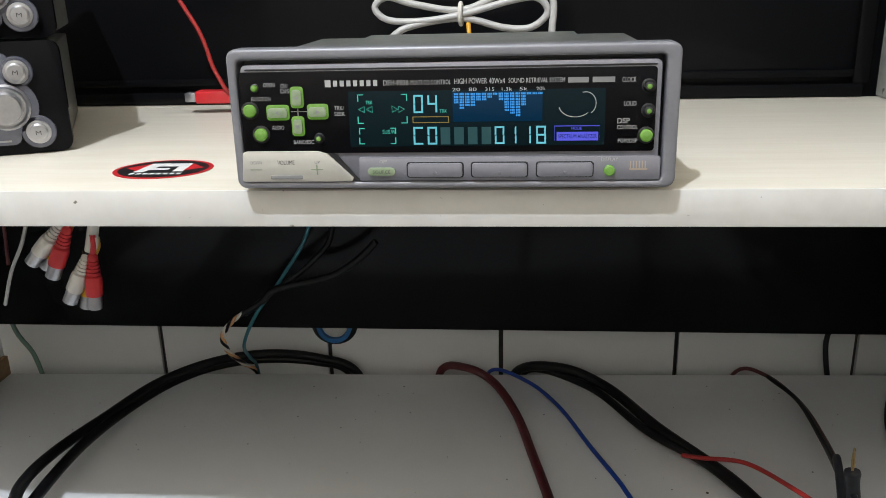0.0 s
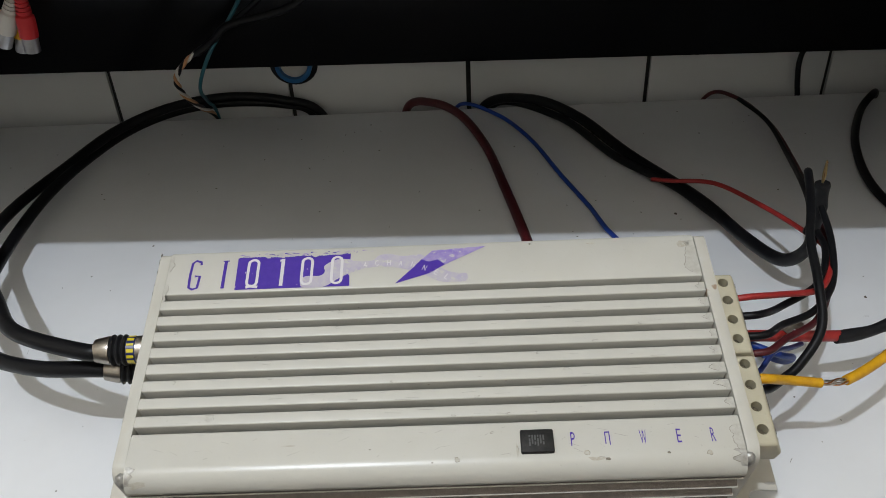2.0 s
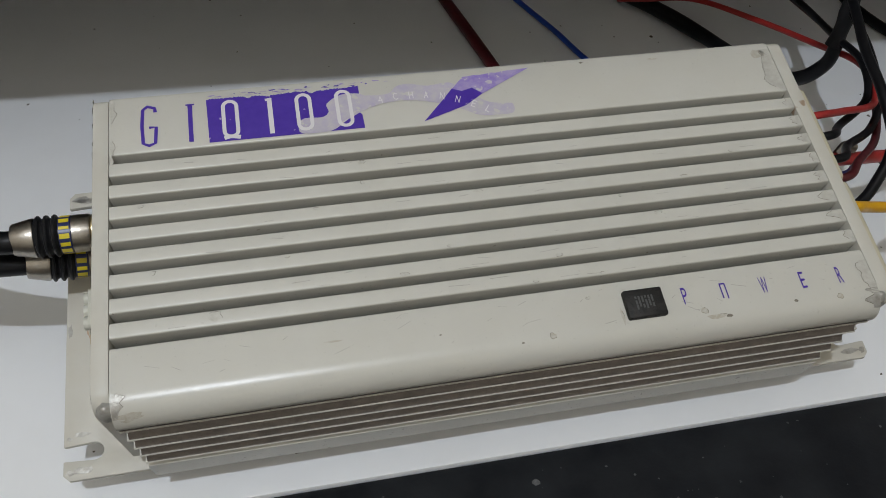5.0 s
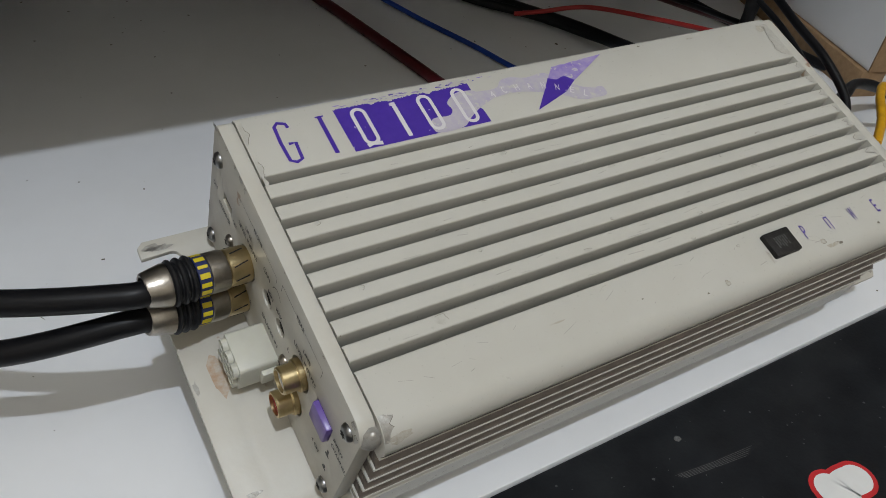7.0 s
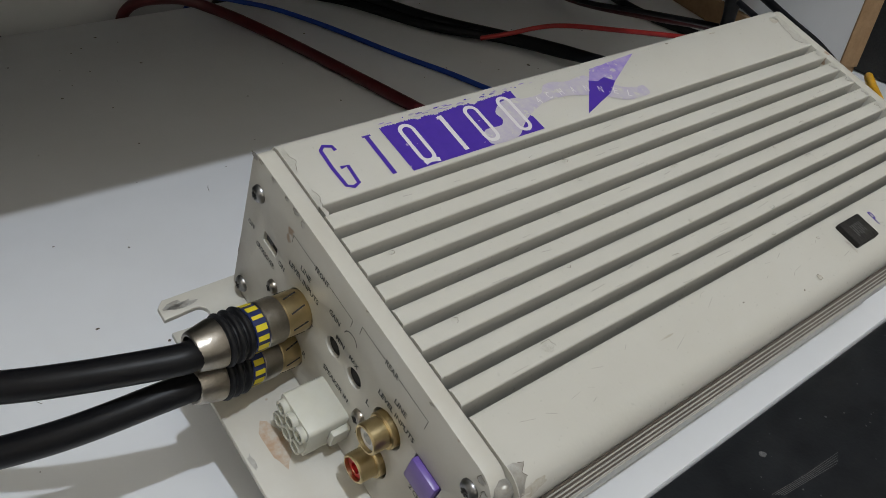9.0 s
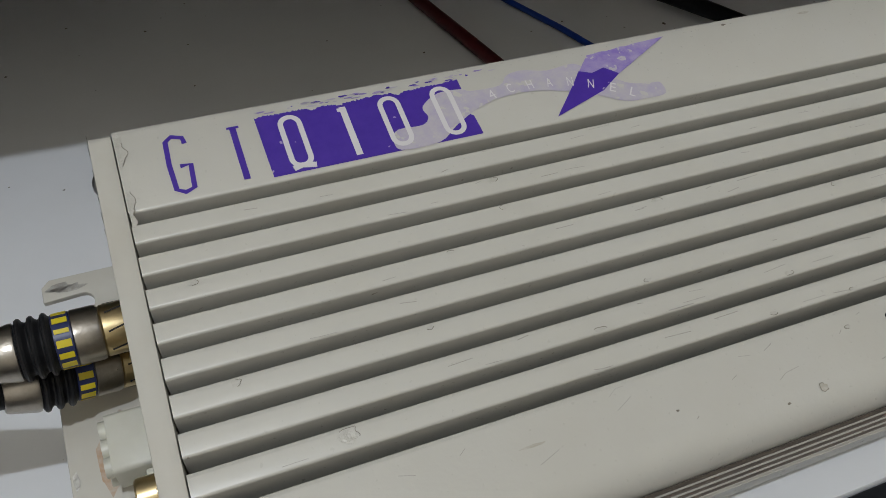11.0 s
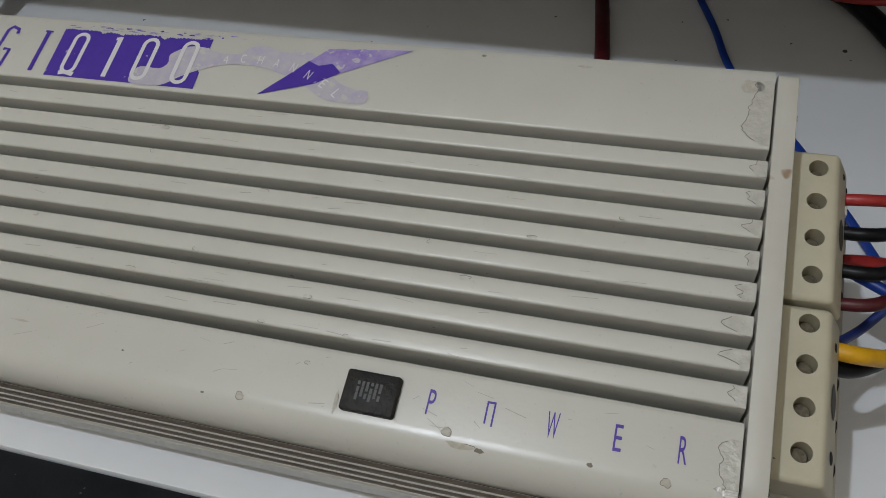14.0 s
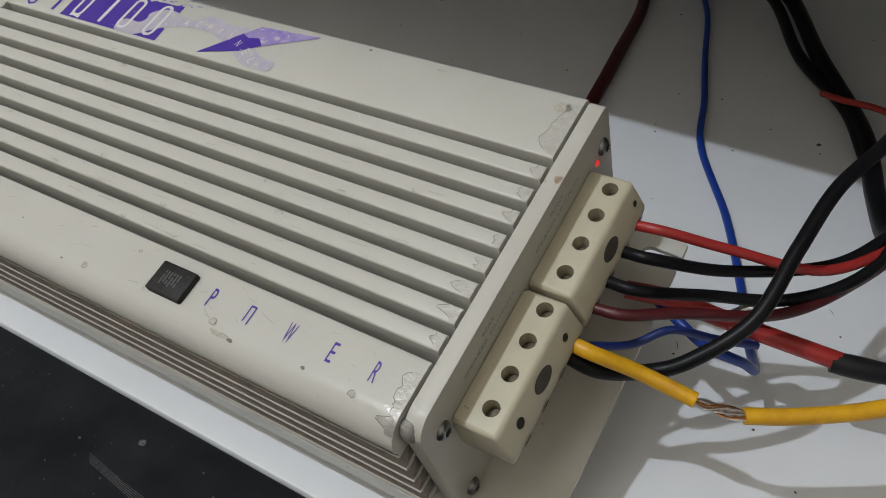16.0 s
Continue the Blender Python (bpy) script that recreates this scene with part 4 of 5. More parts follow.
for c, x, y, turn in zip("4CHANNEL", (0.0851, 0.0902, 0.0954, 0.1004, 0.1057, 0.1106, 0.1156, 0.1200), (0.0124, 0.0132, 0.0132, 0.0127, 0.0117, 0.0098, 0.0074, 0.0048), (12, 5, 0, -6, -14, -22, -30, -36)):
    words("letter", c, -0.00075, 0.00075, 0.0, 0.0028, WHITE_PRINT, amp, pose(x, y, TXT_Z + 0.00016, 0, 0, turn), 0)

# prop under the amplifier, out of sight from the front
tagged(part("wooden_prop", prism([(-0.030, 0.001), (0.035, 0.001), (0.035, 0.0405), (-0.030, 0.0195)], 0.03, 0.19), RAW_WOOD), "raw wooden wedge under the tilted amplifier", "wedge")


def on_amp(x, y, z):
    return TILT @ Vector((x, y, z))


# ---- signal plugs and their cables ----
def signal_plug(start, tail, rest, radius):
    """A plug from the jack (start) to its tail, and the cable on from there."""
    s, e = Vector(start), Vector(tail)
    m = Matrix.Translation(s) @ (e - s).to_track_quat("Z", "Y").to_matrix().to_4x4()
    k = (e - s).length / 0.0385
    ob = thing("signal_cable", "thick black signal cable with gold and nickel plug", "cable", Matrix.Translation(s), "signal cables")
    m = Matrix.Translation(-s) @ m
    z = lambda v: v * k
    gold = part("collet", lathe([(0.0040, z(0)), (0.0056, z(0.0003)), (0.0058, z(0.0015)), (0.0058, z(0.0085)), (0.0054, z(0.0090))], 32, m=m), GOLD, ob, "split gold-plated collet")
    for i in range(8):
        part("slit", box(-0.0002, 0.0002, 0.00565, 0.0059, z(0.002), z(0.0075)), HOLE, gold).data.transform(m @ pose(0, 0, 0, 0, 0, 45 * i) @ pose(0, 0, z(0.0047), 0, 14, 0) @ pose(0, 0, -z(0.0047)))
    part("barrel", lathe([(0.0052, z(0.0088)), (0.0060, z(0.0092)), (0.0062, z(0.0100)), (0.0062, z(0.0158)), (0.0058, z(0.0162))], 32, m=m), NICKEL, ob, "brushed nickel barrel")
    band = part("band", lathe([(0.0058, z(0.0160)), (0.0061, z(0.0162)), (0.0061, z(0.0206)), (0.0058, z(0.0208))], 32, m=m), material("navy_band", (0.014, 0.022, 0.09), 0.35), ob, "navy band with yellow printed marks")
    yellow_mark = bpy.data.materials.get("yellow_mark") or material("yellow_mark", (0.62, 0.50, 0.02), 0.4)
    for i in range(14):
        w = (0.0008, 0.0005, 0.0009, 0.0007)[i % 4]
        part("mark", box(-w, w, 0.00612, 0.00622, z(0.0166), z(0.0203)), yellow_mark, band).data.transform(m @ pose(0, 0, 0, 0, 0, 25.7 * i))
    rub = []
    for i in range(3):
        z0 = 0.0206 + i * 0.0031
        rub += [(0.0058, z(z0)), (0.0061, z(z0 + 0.0006)), (0.0068, z(z0 + 0.0011)), (0.0070, z(z0 + 0.0017)), (0.0067, z(z0 + 0.0023)), (0.0059, z(z0 + 0.0027)), (0.0058, z(z0 + 0.0031))]
    part("grip", lathe(rub, 32, m=m), BLACK_RUBBER, ob, "ribbed black rubber grip")
    part("tail", lathe([(0.0054, z(0.0296)), (0.0063, z(0.0299)), (0.0064, z(0.0308)), (0.0052, z(0.0376)), (0.0050, z(0.0382)), (0.0046, z(0.0385)), (0.0041, z(0.0383)), (0.0039, z(0.036))], 32, m=m), NICKEL, ob, "tapered nickel tail")
    d = (e - s).normalized()
    pts = [e - d * 0.004 - s, e + d * 0.006 - s] + [Vector(p) - s for p in rest]
    part("cable", tube(pts, radius, 12, 16), CABLE_BLACK, ob, "thick black cable")
    return ob


signal_plug(on_amp(-0.0048, -0.0082, -0.0288), on_amp(-0.0359, -0.0097, -0.0260), [(-0.0794, 0.0154, 0.0628), (-0.1073, 0.0516, 0.0519), (-0.1370, 0.0963, 0.0415), (-0.1620, 0.1469, 0.0286), (-0.1709, 0.2019, 0.0177), (-0.1610, 0.2583, 0.0133), (-0.1380, 0.3075, 0.0171), (-0.1027, 0.3404, 0.0199), (-0.0597, 0.3592, 0.0184), (-0.0186, 0.3689, 0.0093), (0.0120, 0.3730, -0.0065), (0.030, 0.3735, -0.06)], 0.0038)
signal_plug(on_amp(-0.0048, -0.0084, -0.0468), on_amp(-0.0361, -0.0114, -0.0391), [(-0.0714, 0.0075, 0.0473), (-0.1044, 0.0281, 0.0368), (-0.1258, 0.0607, 0.0239), (-0.1508, 0.1017, 0.0169), (-0.1586, 0.1600, 0.0154), (-0.1601, 0.2207, 0.0128), (-0.1519, 0.2788, 0.0096), (-0.1323, 0.3251, 0.0096), (-0.1023, 0.3538, 0.0102), (-0.0644, 0.3690, 0.0087), (-0.0220, 0.3720, 0.0045), (0.0060, 0.3742, -0.0080), (0.0180, 0.3745, -0.06)], 0.0038)


# ---- loose wires ----
def wire(name, label, pts, radius, mat, steps=10):
    return tagged(part(name, tube(pts, radius, steps, 12), mat), label, "wire", "wires behind the amplifier")


wire("power_wire", "dark maroon power wire lying over the shelf edge", [(0.080, 0.374, -0.05), (0.087, 0.364, 0.000), (0.110, 0.345, 0.012), (0.132, 0.329, 0.007), (0.149, 0.284, 0.0035), (0.159, 0.225, 0.0035), (0.168, 0.165, 0.0035), (0.176, 0.10, 0.0035), (0.20, 0.055, 0.0035)], 0.0034, CABLE_MAROON)
wire("remote_wire", "thin blue remote wire lying on the shelf", [(0.120, 0.372, -0.04), (0.130, 0.360, 0.002), (0.160, 0.334, 0.005), (0.183, 0.295, 0.003), (0.201, 0.238, 0.002), (0.214, 0.198, 0.002), (0.225, 0.160, 0.002), (0.250, 0.116, 0.002), (0.267, 0.079, 0.002), (0.278, 0.050, 0.004), (0.284, 0.030, 0.014), (0.2815, 0.0155, 0.030), (0.272, 0.009, 0.038), (0.262, 0.012, 0.041), (0.254, 0.018, 0.040)], 0.0016, CABLE_BLUE, 14)
wire("remote_wire", "navy remote wire out of the terminal block", [on_amp(0.2460, -0.0330, -0.0290), (0.2555, -0.0095, 0.0475), (0.2637, -0.0008, 0.0495), (0.274, 0.007, 0.044), (0.284, 0.016, 0.038)], 0.0012, CABLE_NAVY)
wire("speaker_wire", "thick black wire sweeping over the shelf edge", [(0.143, 0.374, -0.05), (0.152, 0.362, 0.000), (0.188, 0.341, 0.014), (0.222, 0.315, 0.010), (0.252, 0.259, 0.006), (0.285, 0.193, 0.008), (0.299, 0.141, 0.012), (0.308, 0.106, 0.020), (0.313, 0.090, 0.038), (0.313, 0.088, 0.056)], lambda t: 0.0040 - 0.0010 * max(0.0, t - 0.75) * 4, CABLE_BLACK)
wire("speaker_wire", "black wire beside the thick one", [(0.150, 0.374, -0.05), (0.161, 0.361, 0.002), (0.209, 0.323, 0.006), (0.243, 0.257, 0.005), (0.273, 0.215, 0.006), (0.289, 0.176, 0.008), (0.303, 0.130, 0.013)], 0.0030, CABLE_BLACK)
wire("speaker_wire", "red wire crossing the black one", [(0.262, 0.224, 0.005), (0.272, 0.211, 0.011), (0.294, 0.191, 0.020), (0.309, 0.147, 0.030), (0.3165, 0.105, 0.040), (0.3150, 0.075, 0.050), (0.3065, 0.050, 0.0560), (0.2928, 0.0300, 0.0590), (0.2702, 0.0195, 0.0655), on_amp(0.2550, 0.0052, -0.0242), on_amp(0.2460, 0.0045, -0.0245)], 0.0015, CABLE_RED, 12)
wire("speaker_wire", "dark red wire over the shelf edge", [(0.322, 0.374, -0.05), (0.335, 0.358, 0.002), (0.352, 0.337, 0.010), (0.367, 0.297, 0.006), (0.362, 0.234, 0.010), (0.341, 0.155, 0.030), (0.324, 0.105, 0.045), (0.315, 0.070, 0.052), (0.303, 0.040, 0.052), (0.2880, 0.016, 0.0525), (0.2659, -0.0035, 0.0592), on_amp(0.2550, -0.0222, -0.0245), on_amp(0.2460, -0.0235, -0.0245)], 0.0016, CABLE_MAROON, 12)
wire("speaker_wire", "black wire into the terminal block", [(0.352, 0.330, 0.012), (0.364, 0.296, 0.009), (0.358, 0.234, 0.013), (0.337, 0.155, 0.034), (0.317, 0.098, 0.050), (0.309, 0.064, 0.057), (0.296, 0.038, 0.0565), (0.2724, 0.0206, 0.0575), on_amp(0.2560, -0.0040, -0.0243), on_amp(0.2460, -0.0047, -0.0245)], 0.0017, CABLE_BLACK, 12)
wire("speaker_wire", "black wire into the terminal block", [on_amp(0.2460, -0.0148, -0.0245), on_amp(0.2560, -0.0142, -0.0245), (0.2692, 0.0085, 0.0570), (0.2889, 0.0216, 0.0535), (0.304, 0.040, 0.055), (0.311, 0.064, 0.062), (0.313, 0.086, 0.068)], 0.0017, CABLE_BLACK, 12)
wire("ground_wire", "thick black wire looping up from the terminal block", [on_amp(0.2440, -0.0372, -0.0272), (0.2525, -0.0240, 0.0500), (0.2628, -0.0152, 0.0465), (0.2722, -0.0095, 0.0505), (0.2833, 0.0022, 0.0605), (0.2869, 0.0221, 0.0707), (0.2903, 0.044, 0.0765), (0.2970, 0.064, 0.0800), (0.3025, 0.082, 0.0830), (0.307, 0.097, 0.0830), (0.311, 0.102, 0.0740)], 0.0021, CABLE_BLACK, 12)
fuse = thing("fuse_wire", "thick red wire with a black shrink sleeve", "wire", pose(0.26, 0.0, 0.03))
fold = Matrix.Translation((-0.26, 0, -0.03))
part("core", tube([(0.246, 0.012, 0.046), (0.258, 0.0155, 0.0447), (0.2781, 0.0184, 0.0410), (0.306, 0.0235, 0.0354)], 0.0027, 8, 14), CABLE_RED, fuse, "thick red wire").data.transform(fold)
part("sleeve", tube([(0.303, 0.0225, 0.0352), (0.320, 0.0262, 0.0350), (0.336, 0.031, 0.037), (0.360, 0.040, 0.034), (0.400, 0.047, 0.020), (0.428, 0.046, 0.006)], lambda t: 0.0030 + 0.0003 * math.sin(19 * t), 10, 14), BLACK_RUBBER, fuse, "wrinkled black shrink sleeve").data.transform(fold)
part("clip", tube([(0.2760, 0.0185, 0.0435), (0.2800, 0.0205, 0.0462), (0.2840, 0.0200, 0.0450)], 0.0022, 6, 10), NICKEL, fuse, "small nickel crimp").data.transform(fold)
yellow = thing("supply_wire", "yellow supply wire with a bare twisted joint", "wire", pose(0.26, -0.02, 0.05))
back = Matrix.Translation((-0.26, 0.02, -0.05))
part("first_length", tube([on_amp(0.2460, -0.0350, -0.0245), on_amp(0.2520, -0.0352, -0.0250), (0.2623, -0.0211, 0.0520), (0.2772, -0.0201, 0.0487)], 0.0021, 8, 14), CABLE_YELLOW, yellow).data.transform(back)
for i in range(12):
    a = i * 0.9
    part("strand", tube([(0.2765, -0.0201, 0.0487), (0.2800, -0.0199 + 0.0012 * math.sin(a), 0.0484 + 0.0010 * math.cos(a)), (0.2850, -0.0192 + 0.0016 * math.sin(a + 1.8), 0.0480 + 0.0013 * math.cos(a + 1.8)), (0.2908, -0.0176 + 0.0012 * math.sin(a + 3), 0.0474 + 0.0010 * math.cos(a + 3))], 0.00032, 5, 6), COPPER if i % 4 == 2 else TIN, yellow).data.transform(back)
part("second_length", tube([(0.2888, -0.0180, 0.0474), (0.2987, -0.0125, 0.0472), (0.312, -0.004, 0.0478), (0.330, 0.010, 0.048), (0.352, 0.022, 0.044), (0.378, 0.028, 0.030), (0.405, 0.026, 0.012), (0.428, 0.020, 0.004)], 0.0022, 8, 14), CABLE_YELLOW, yellow).data.transform(back)
lead = thing("stripped_lead", "black shrink-wrapped wire end with bare copper tip", "wire", pose(0.312, 0.09, 0.07))
back = Matrix.Translation((-0.312, -0.09, -0.07))
part("sleeve", tube([(0.312, 0.088, 0.050), (0.3135, 0.089, 0.062), (0.3130, 0.0895, 0.074), (0.3125, 0.0902, 0.0800)], lambda t: 0.0042 - 0.0007 * abs(math.sin(7 * t)), 8, 14), BLACK_RUBBER, lead).data.transform(back)
for i in range(5):
    part("strand", tube([(0.3125, 0.0902, 0.079), (0.3123 + 0.0007 * math.sin(i), 0.0903 + 0.0006 * math.cos(i * 2), 0.085), (0.3122 + 0.0003 * math.sin(i * 3), 0.0903, 0.0905 + 0.0006 * i)], 0.0005, 4, 6), COPPER if i % 2 else GOLD, lead).data.transform(back)
wire("speaker_wire", "black wire arching over the far end of the shelf", [(0.475, 0.360, -0.01), (0.462, 0.336, 0.010), (0.443, 0.315, 0.004), (0.418, 0.261, 0.0035), (0.407, 0.199, 0.0035), (0.420, 0.13, 0.0035), (0.428, 0.08, 0.0035)], 0.0030, CABLE_BLACK)


# ---- upper shelf: the lit car stereo ----
stereo = thing("car_stereo", "silver-grey car stereo with a lit blue display on the shelf", "car stereo", UP @ pose(0.0006, -0.0030, 0.2404) @ Matrix.Scale(0.981, 4))
part("chassis", bevel_sharp(box(-0.0875, 0.0890, 0.004, 0.158, -0.0021, 0.0510), 0.0012), GALV, stereo, "zinc-plated steel chassis")
part("lid_ridge", bevel_sharp(box(-0.0560, 0.0600, 0.030, 0.150, 0.0515, 0.0530), 0.0006), GALV, stereo)
part("lid_tab", bevel_sharp(box(-0.0520, -0.0320, 0.034, 0.044, 0.0530, 0.0540), 0.0003), GALV, stereo)
part("lid_tab", bevel_sharp(box(0.0350, 0.0580, 0.034, 0.044, 0.0530, 0.0540), 0.0003), GALV, stereo)


def fu(a, b):
    """Front design grid to metres on the stereo's face."""
    w = 823 - 41 * (b - 88) / 245
    return (a - 798) * 0.183 / w, (333 - b) * 0.0575 / 247


def front(depth):
    """A plane of the face, depth metres in front of the shelf's edge."""
    return pose(0, -depth, 0, 90, 0, 0)


def loop(points):
    return [fu(a, b) for a, b in points]


def pad(name, a0, a1, b0, b1, base_at, thick, mat, r=0.001, parent=None, label="", bev=0.0004):
    x0, y0 = fu(a0, b1)
    x1, y1 = fu(a1, b0)
    bm = bevel_sharp(slab(outline_rounded(x0, x1, y0, y1, min(r, (x1 - x0) / 2.01, (y1 - y0) / 2.01), 4), thick, (), front(base_at)), bev, 2, 60)
    return part(name, bm, mat, parent or stereo, label)


def say(text, a0, a1, b, high, at, mat=None, parent=None):
    x0, y = fu(a0, b)
    x1, _ = fu(a1, b)
    return words("legend", text, x0, x1, y, high * 0.000232, mat or LEGEND, parent or stereo, front(at), 0.00012)


outer = outline_rounded(-0.0890, 0.0912, 0.0003, 0.0575, 0.0040, 5)
part("trim_ring", bevel_sharp(slab(outer, 0.0115, [outline_rounded(-0.0852, 0.0856, 0.0034, 0.0530, 0.0022, 4)], front(-0.0055)), 0.0013, 3), SILVER_DARK, stereo, "grey plastic trim ring")
part("face_recess", slab(outline_rounded(-0.0856, 0.0860, 0.0030, 0.0534, 0.0022, 4), 0.0006, (), front(-0.0046)), BLACK_PLASTIC, stereo, "black gap round the face")
fascia = part("fascia", bevel_sharp(slab(outline_rounded(-0.0834, 0.0838, 0.0047, 0.0511, 0.0022, 4), 0.0098, (), front(-0.0045)), 0.0008, 2), SILVER, stereo, "silver fascia")
part("upper_lip", bevel_sharp(slab(outline_rounded(-0.0815, 0.0819, 0.0489, 0.0496, 0.0003, 2), 0.0007, (), front(0.0053)), 0.0001), BLACK_PLASTIC, stereo, "thin dark line over the window")
F = 0.0053
pad("window", 432, 1164, 125, 267, F, 0.0008, WINDOW, 0.0014, label="glossy black window")
G = F + 0.0008
pad("display_field", 625, 1075, 160, 256, G, 0.0001, LCD, 0.0004, label="dark display field", bev=0.00002)
pad("spectrum_field", 808, 966, 163, 214, G + 0.0001, 0.0001, LCD_BLUE, 0.0003, bev=0.00002)
vol = part("volume_panel", bevel_sharp(slab(loop([(428, 316), (428, 266), (436, 263), (566, 263), (582, 268), (630, 312), (626, 318), (432, 318)]), 0.0016, (), front(F)), 0.0004), CHAMPAGNE, stereo, "champagne volume key")
pad("lower_bar", 640, 1165, 276, 317, F, 0.0009, SILVER, 0.0008, label="silver key bar")
part("slant_groove", slab(loop([(580, 262), (600, 270), (642, 318), (632, 318), (586, 270)]), 0.0004, (), front(F + 0.0001)), BLACK_PLASTIC, stereo)
pad("grip_recess", 480, 538, 306, 313, F + 0.0016, 0.0003, LEGEND_GREY, 0.0004, bev=0.0001)
for a in (775, 888, 1001):
    k = pad("preset_key", a - 48, a + 48, 286, 310, F + 0.0009, 0.0013, SILVER, 0.0012, label="wide silver preset key")
    pad("dot", a - 3, a + 3, 300, 306, F + 0.0022, 0.0003, SILVER_DARK, 0.0006, parent=k, bev=0.0001)
    # Dark pad behind the key paints the shaded gap round it.
    pad("key_gap_shade", a - 50.5, a + 50.5, 284, 312, F + 0.0009, 0.00012, BLACK_PLASTIC, 0.0012, parent=k, bev=0.00003)
pad("source_key", 656, 704, 293, 307, F + 0.0009, 0.0015, KEY_CLEAR, 0.0016, label="pale green lit key")


def round_key(a, b, r, mat, label=""):
    x, y = fu(a, b)
    part("key_collar", lathe([(r * 1.35, 0), (r * 1.35, 0.0003), (r * 1.1, 0.0005), (r * 1.02, 0.0002)], 22, m=front(G) @ pose(x, y, 0)), BLACK_PLASTIC, stereo)
    return part("round_key", lathe([(r, 0), (r, 0.0012), (r * 0.8, 0.0019), (r * 0.4, 0.0022), (0, 0.0023)], 22, m=front(G) @ pose(x, y, 0)), mat, stereo, label or "lit green round key")


for a, b, r in ((452, 152, 0.0013), (443, 191, 0.0027), (463, 233, 0.0027), (1141, 240, 0.0025)):
    round_key(a, b, r, GLOW_GREEN)
for a, b in ((1148, 157), (1146, 198), (569, 240)):
    k = round_key(a, b, 0.0021 if a > 600 else 0.0016, BLACK_PLASTIC, "black key with a green mark")
    x, y = fu(a, b)
    part("mark", lathe([(0.0010, 0.0023), (0.0006, 0.0025), (0, 0.0025)], 8, m=front(G) @ pose(x, y, 0)), GLOW_GREEN, k)
x, y = fu(1077, 300)
part("round_key", lathe([(0.0022, 0), (0.0022, 0.0012), (0.0016, 0.0019), (0, 0.0021)], 22, m=front(F + 0.0009) @ pose(x, y, 0)), GLOW_GREEN, stereo, "lit green round key")
for a0, a1, b0, b1, tri in ((519, 541, 150, 187, 90), (475, 515, 181, 208, 180), (549, 586, 180, 207, 0), (521, 542, 201, 236, 270)):
    under = pad("key_glow", a0, a1, b0, b1, G, 0.0009, GLOW_GREEN, 0.0014, label="lit green key base")
    da, db = (3, 3)
    k = pad("arrow_key", a0 + da, a1 - da, b0 + db + 2, b1 - db - 2, G + 0.0009, 0.0010, KEY_CLEAR, 0.0012, parent=under)
    cx, cy = fu((a0 + a1) / 2, (b0 + b1) / 2)
    part("arrow", poly([(0.0011 * math.cos(radians(tri + d)), 0.0011 * math.sin(radians(tri + d))) for d in (0, 120, 240)], 0.0), LEGEND_GREY, under, smooth=False).data.transform(front(G + 0.00195) @ pose(cx, cy, 0))

for s, a0, a1, b, h in (("OPEN", 468, 489, 147, 7), ("CH/", 500, 513, 149, 7), ("DISC", 500, 524, 158, 7), ("FUNCTION", 446, 481, 171, 7), ("AUDIO", 483, 505, 221, 7), ("BAND/ESC", 522, 559, 247, 7),
                        ("TRK/", 597, 614, 188, 7), ("SEEK", 597, 616, 198, 7), ("DEH-P836", 686, 731, 146, 9), ("MULTI-CD CONTROL", 735, 806, 146, 8), ("HIGH POWER 40Wx4", 812, 901, 145, 9), ("SOUND RETRIEVAL SYSTEM", 907, 1005, 145, 8),
                        ("CLOCK", 1103, 1127, 146, 8), ("LOUD", 1105, 1126, 186, 8), ("DSP", 1093, 1114, 215, 9), ("CONTROL", 1092, 1127, 226, 7), ("PGM/DSP", 1093, 1126, 249, 7)):
    say(s, a0, a1, b, h, G)
for s, a0, a1, b, h, at, mt in (("DOWN", 443, 463, 283, 6, F + 0.0016, LEGEND_GREY), ("VOLUME", 492, 523, 283, 8, F + 0.0016, GREY_PRINT), ("UP", 560, 569, 283, 6, F + 0.0016, LEGEND_GREY),
                                ("OFF", 676, 690, 283, 6, F + 0.0009, LEGEND), ("SOURCE", 665, 696, 300, 6, F + 0.0024, GREY_PRINT), ("DISPLAY", 1064, 1093, 281, 7, F + 0.0009, LEGEND)):
    say(s, a0, a1, b, h, at, mt)


def rects(name, spans, at, mat, label=""):
    out = []
    for a0, a1, b0, b1 in spans:
        x0, y0 = fu(a0, b1)
        x1, y1 = fu(a1, b0)
        out.append((x0, x1, y0, y1))
    return part(name, bars(out, front(at), 0.00012), mat, stereo, label, smooth=False)


# maker's mark and side logos as plain bars
rects("maker_mark", [(596 + i * 12, 603 + i * 12, 141, 151) for i in range(7)] + [(581, 591, 140, 152)], G, LEGEND, "plain pale bars in place of a maker's mark")
rects("tuner_mark", [(1010, 1046, 141, 150), (1052, 1091, 141, 150)], G, LEGEND_GREY, "plain grey bars in place of a logo")
rects("disc_mark", [(1112 + i * 5, 1115 + i * 5, 284, 300) for i in range(6)] + [(1111, 1142, 297, 300)], F + 0.0009, material("tan_print", (0.42, 0.34, 0.27), 0.5), "plain tan bars in place of a logo")
rects("volume_marks", [(442, 464, 295, 296.5), (553, 575, 295, 296.5), (563.2, 564.7, 287, 305)], F + 0.0016, KEY_CLEAR)
rects("dpad_lines", [(518, 548, 192.5, 194), (530, 531.5, 188, 200)], G, LEGEND_GREY)

D = G + 0.0002
SEG = {"0": "abcdef", "1": "bc", "4": "fgbc", "8": "abcdefg", "C": "adef", "D": "abcdef"}


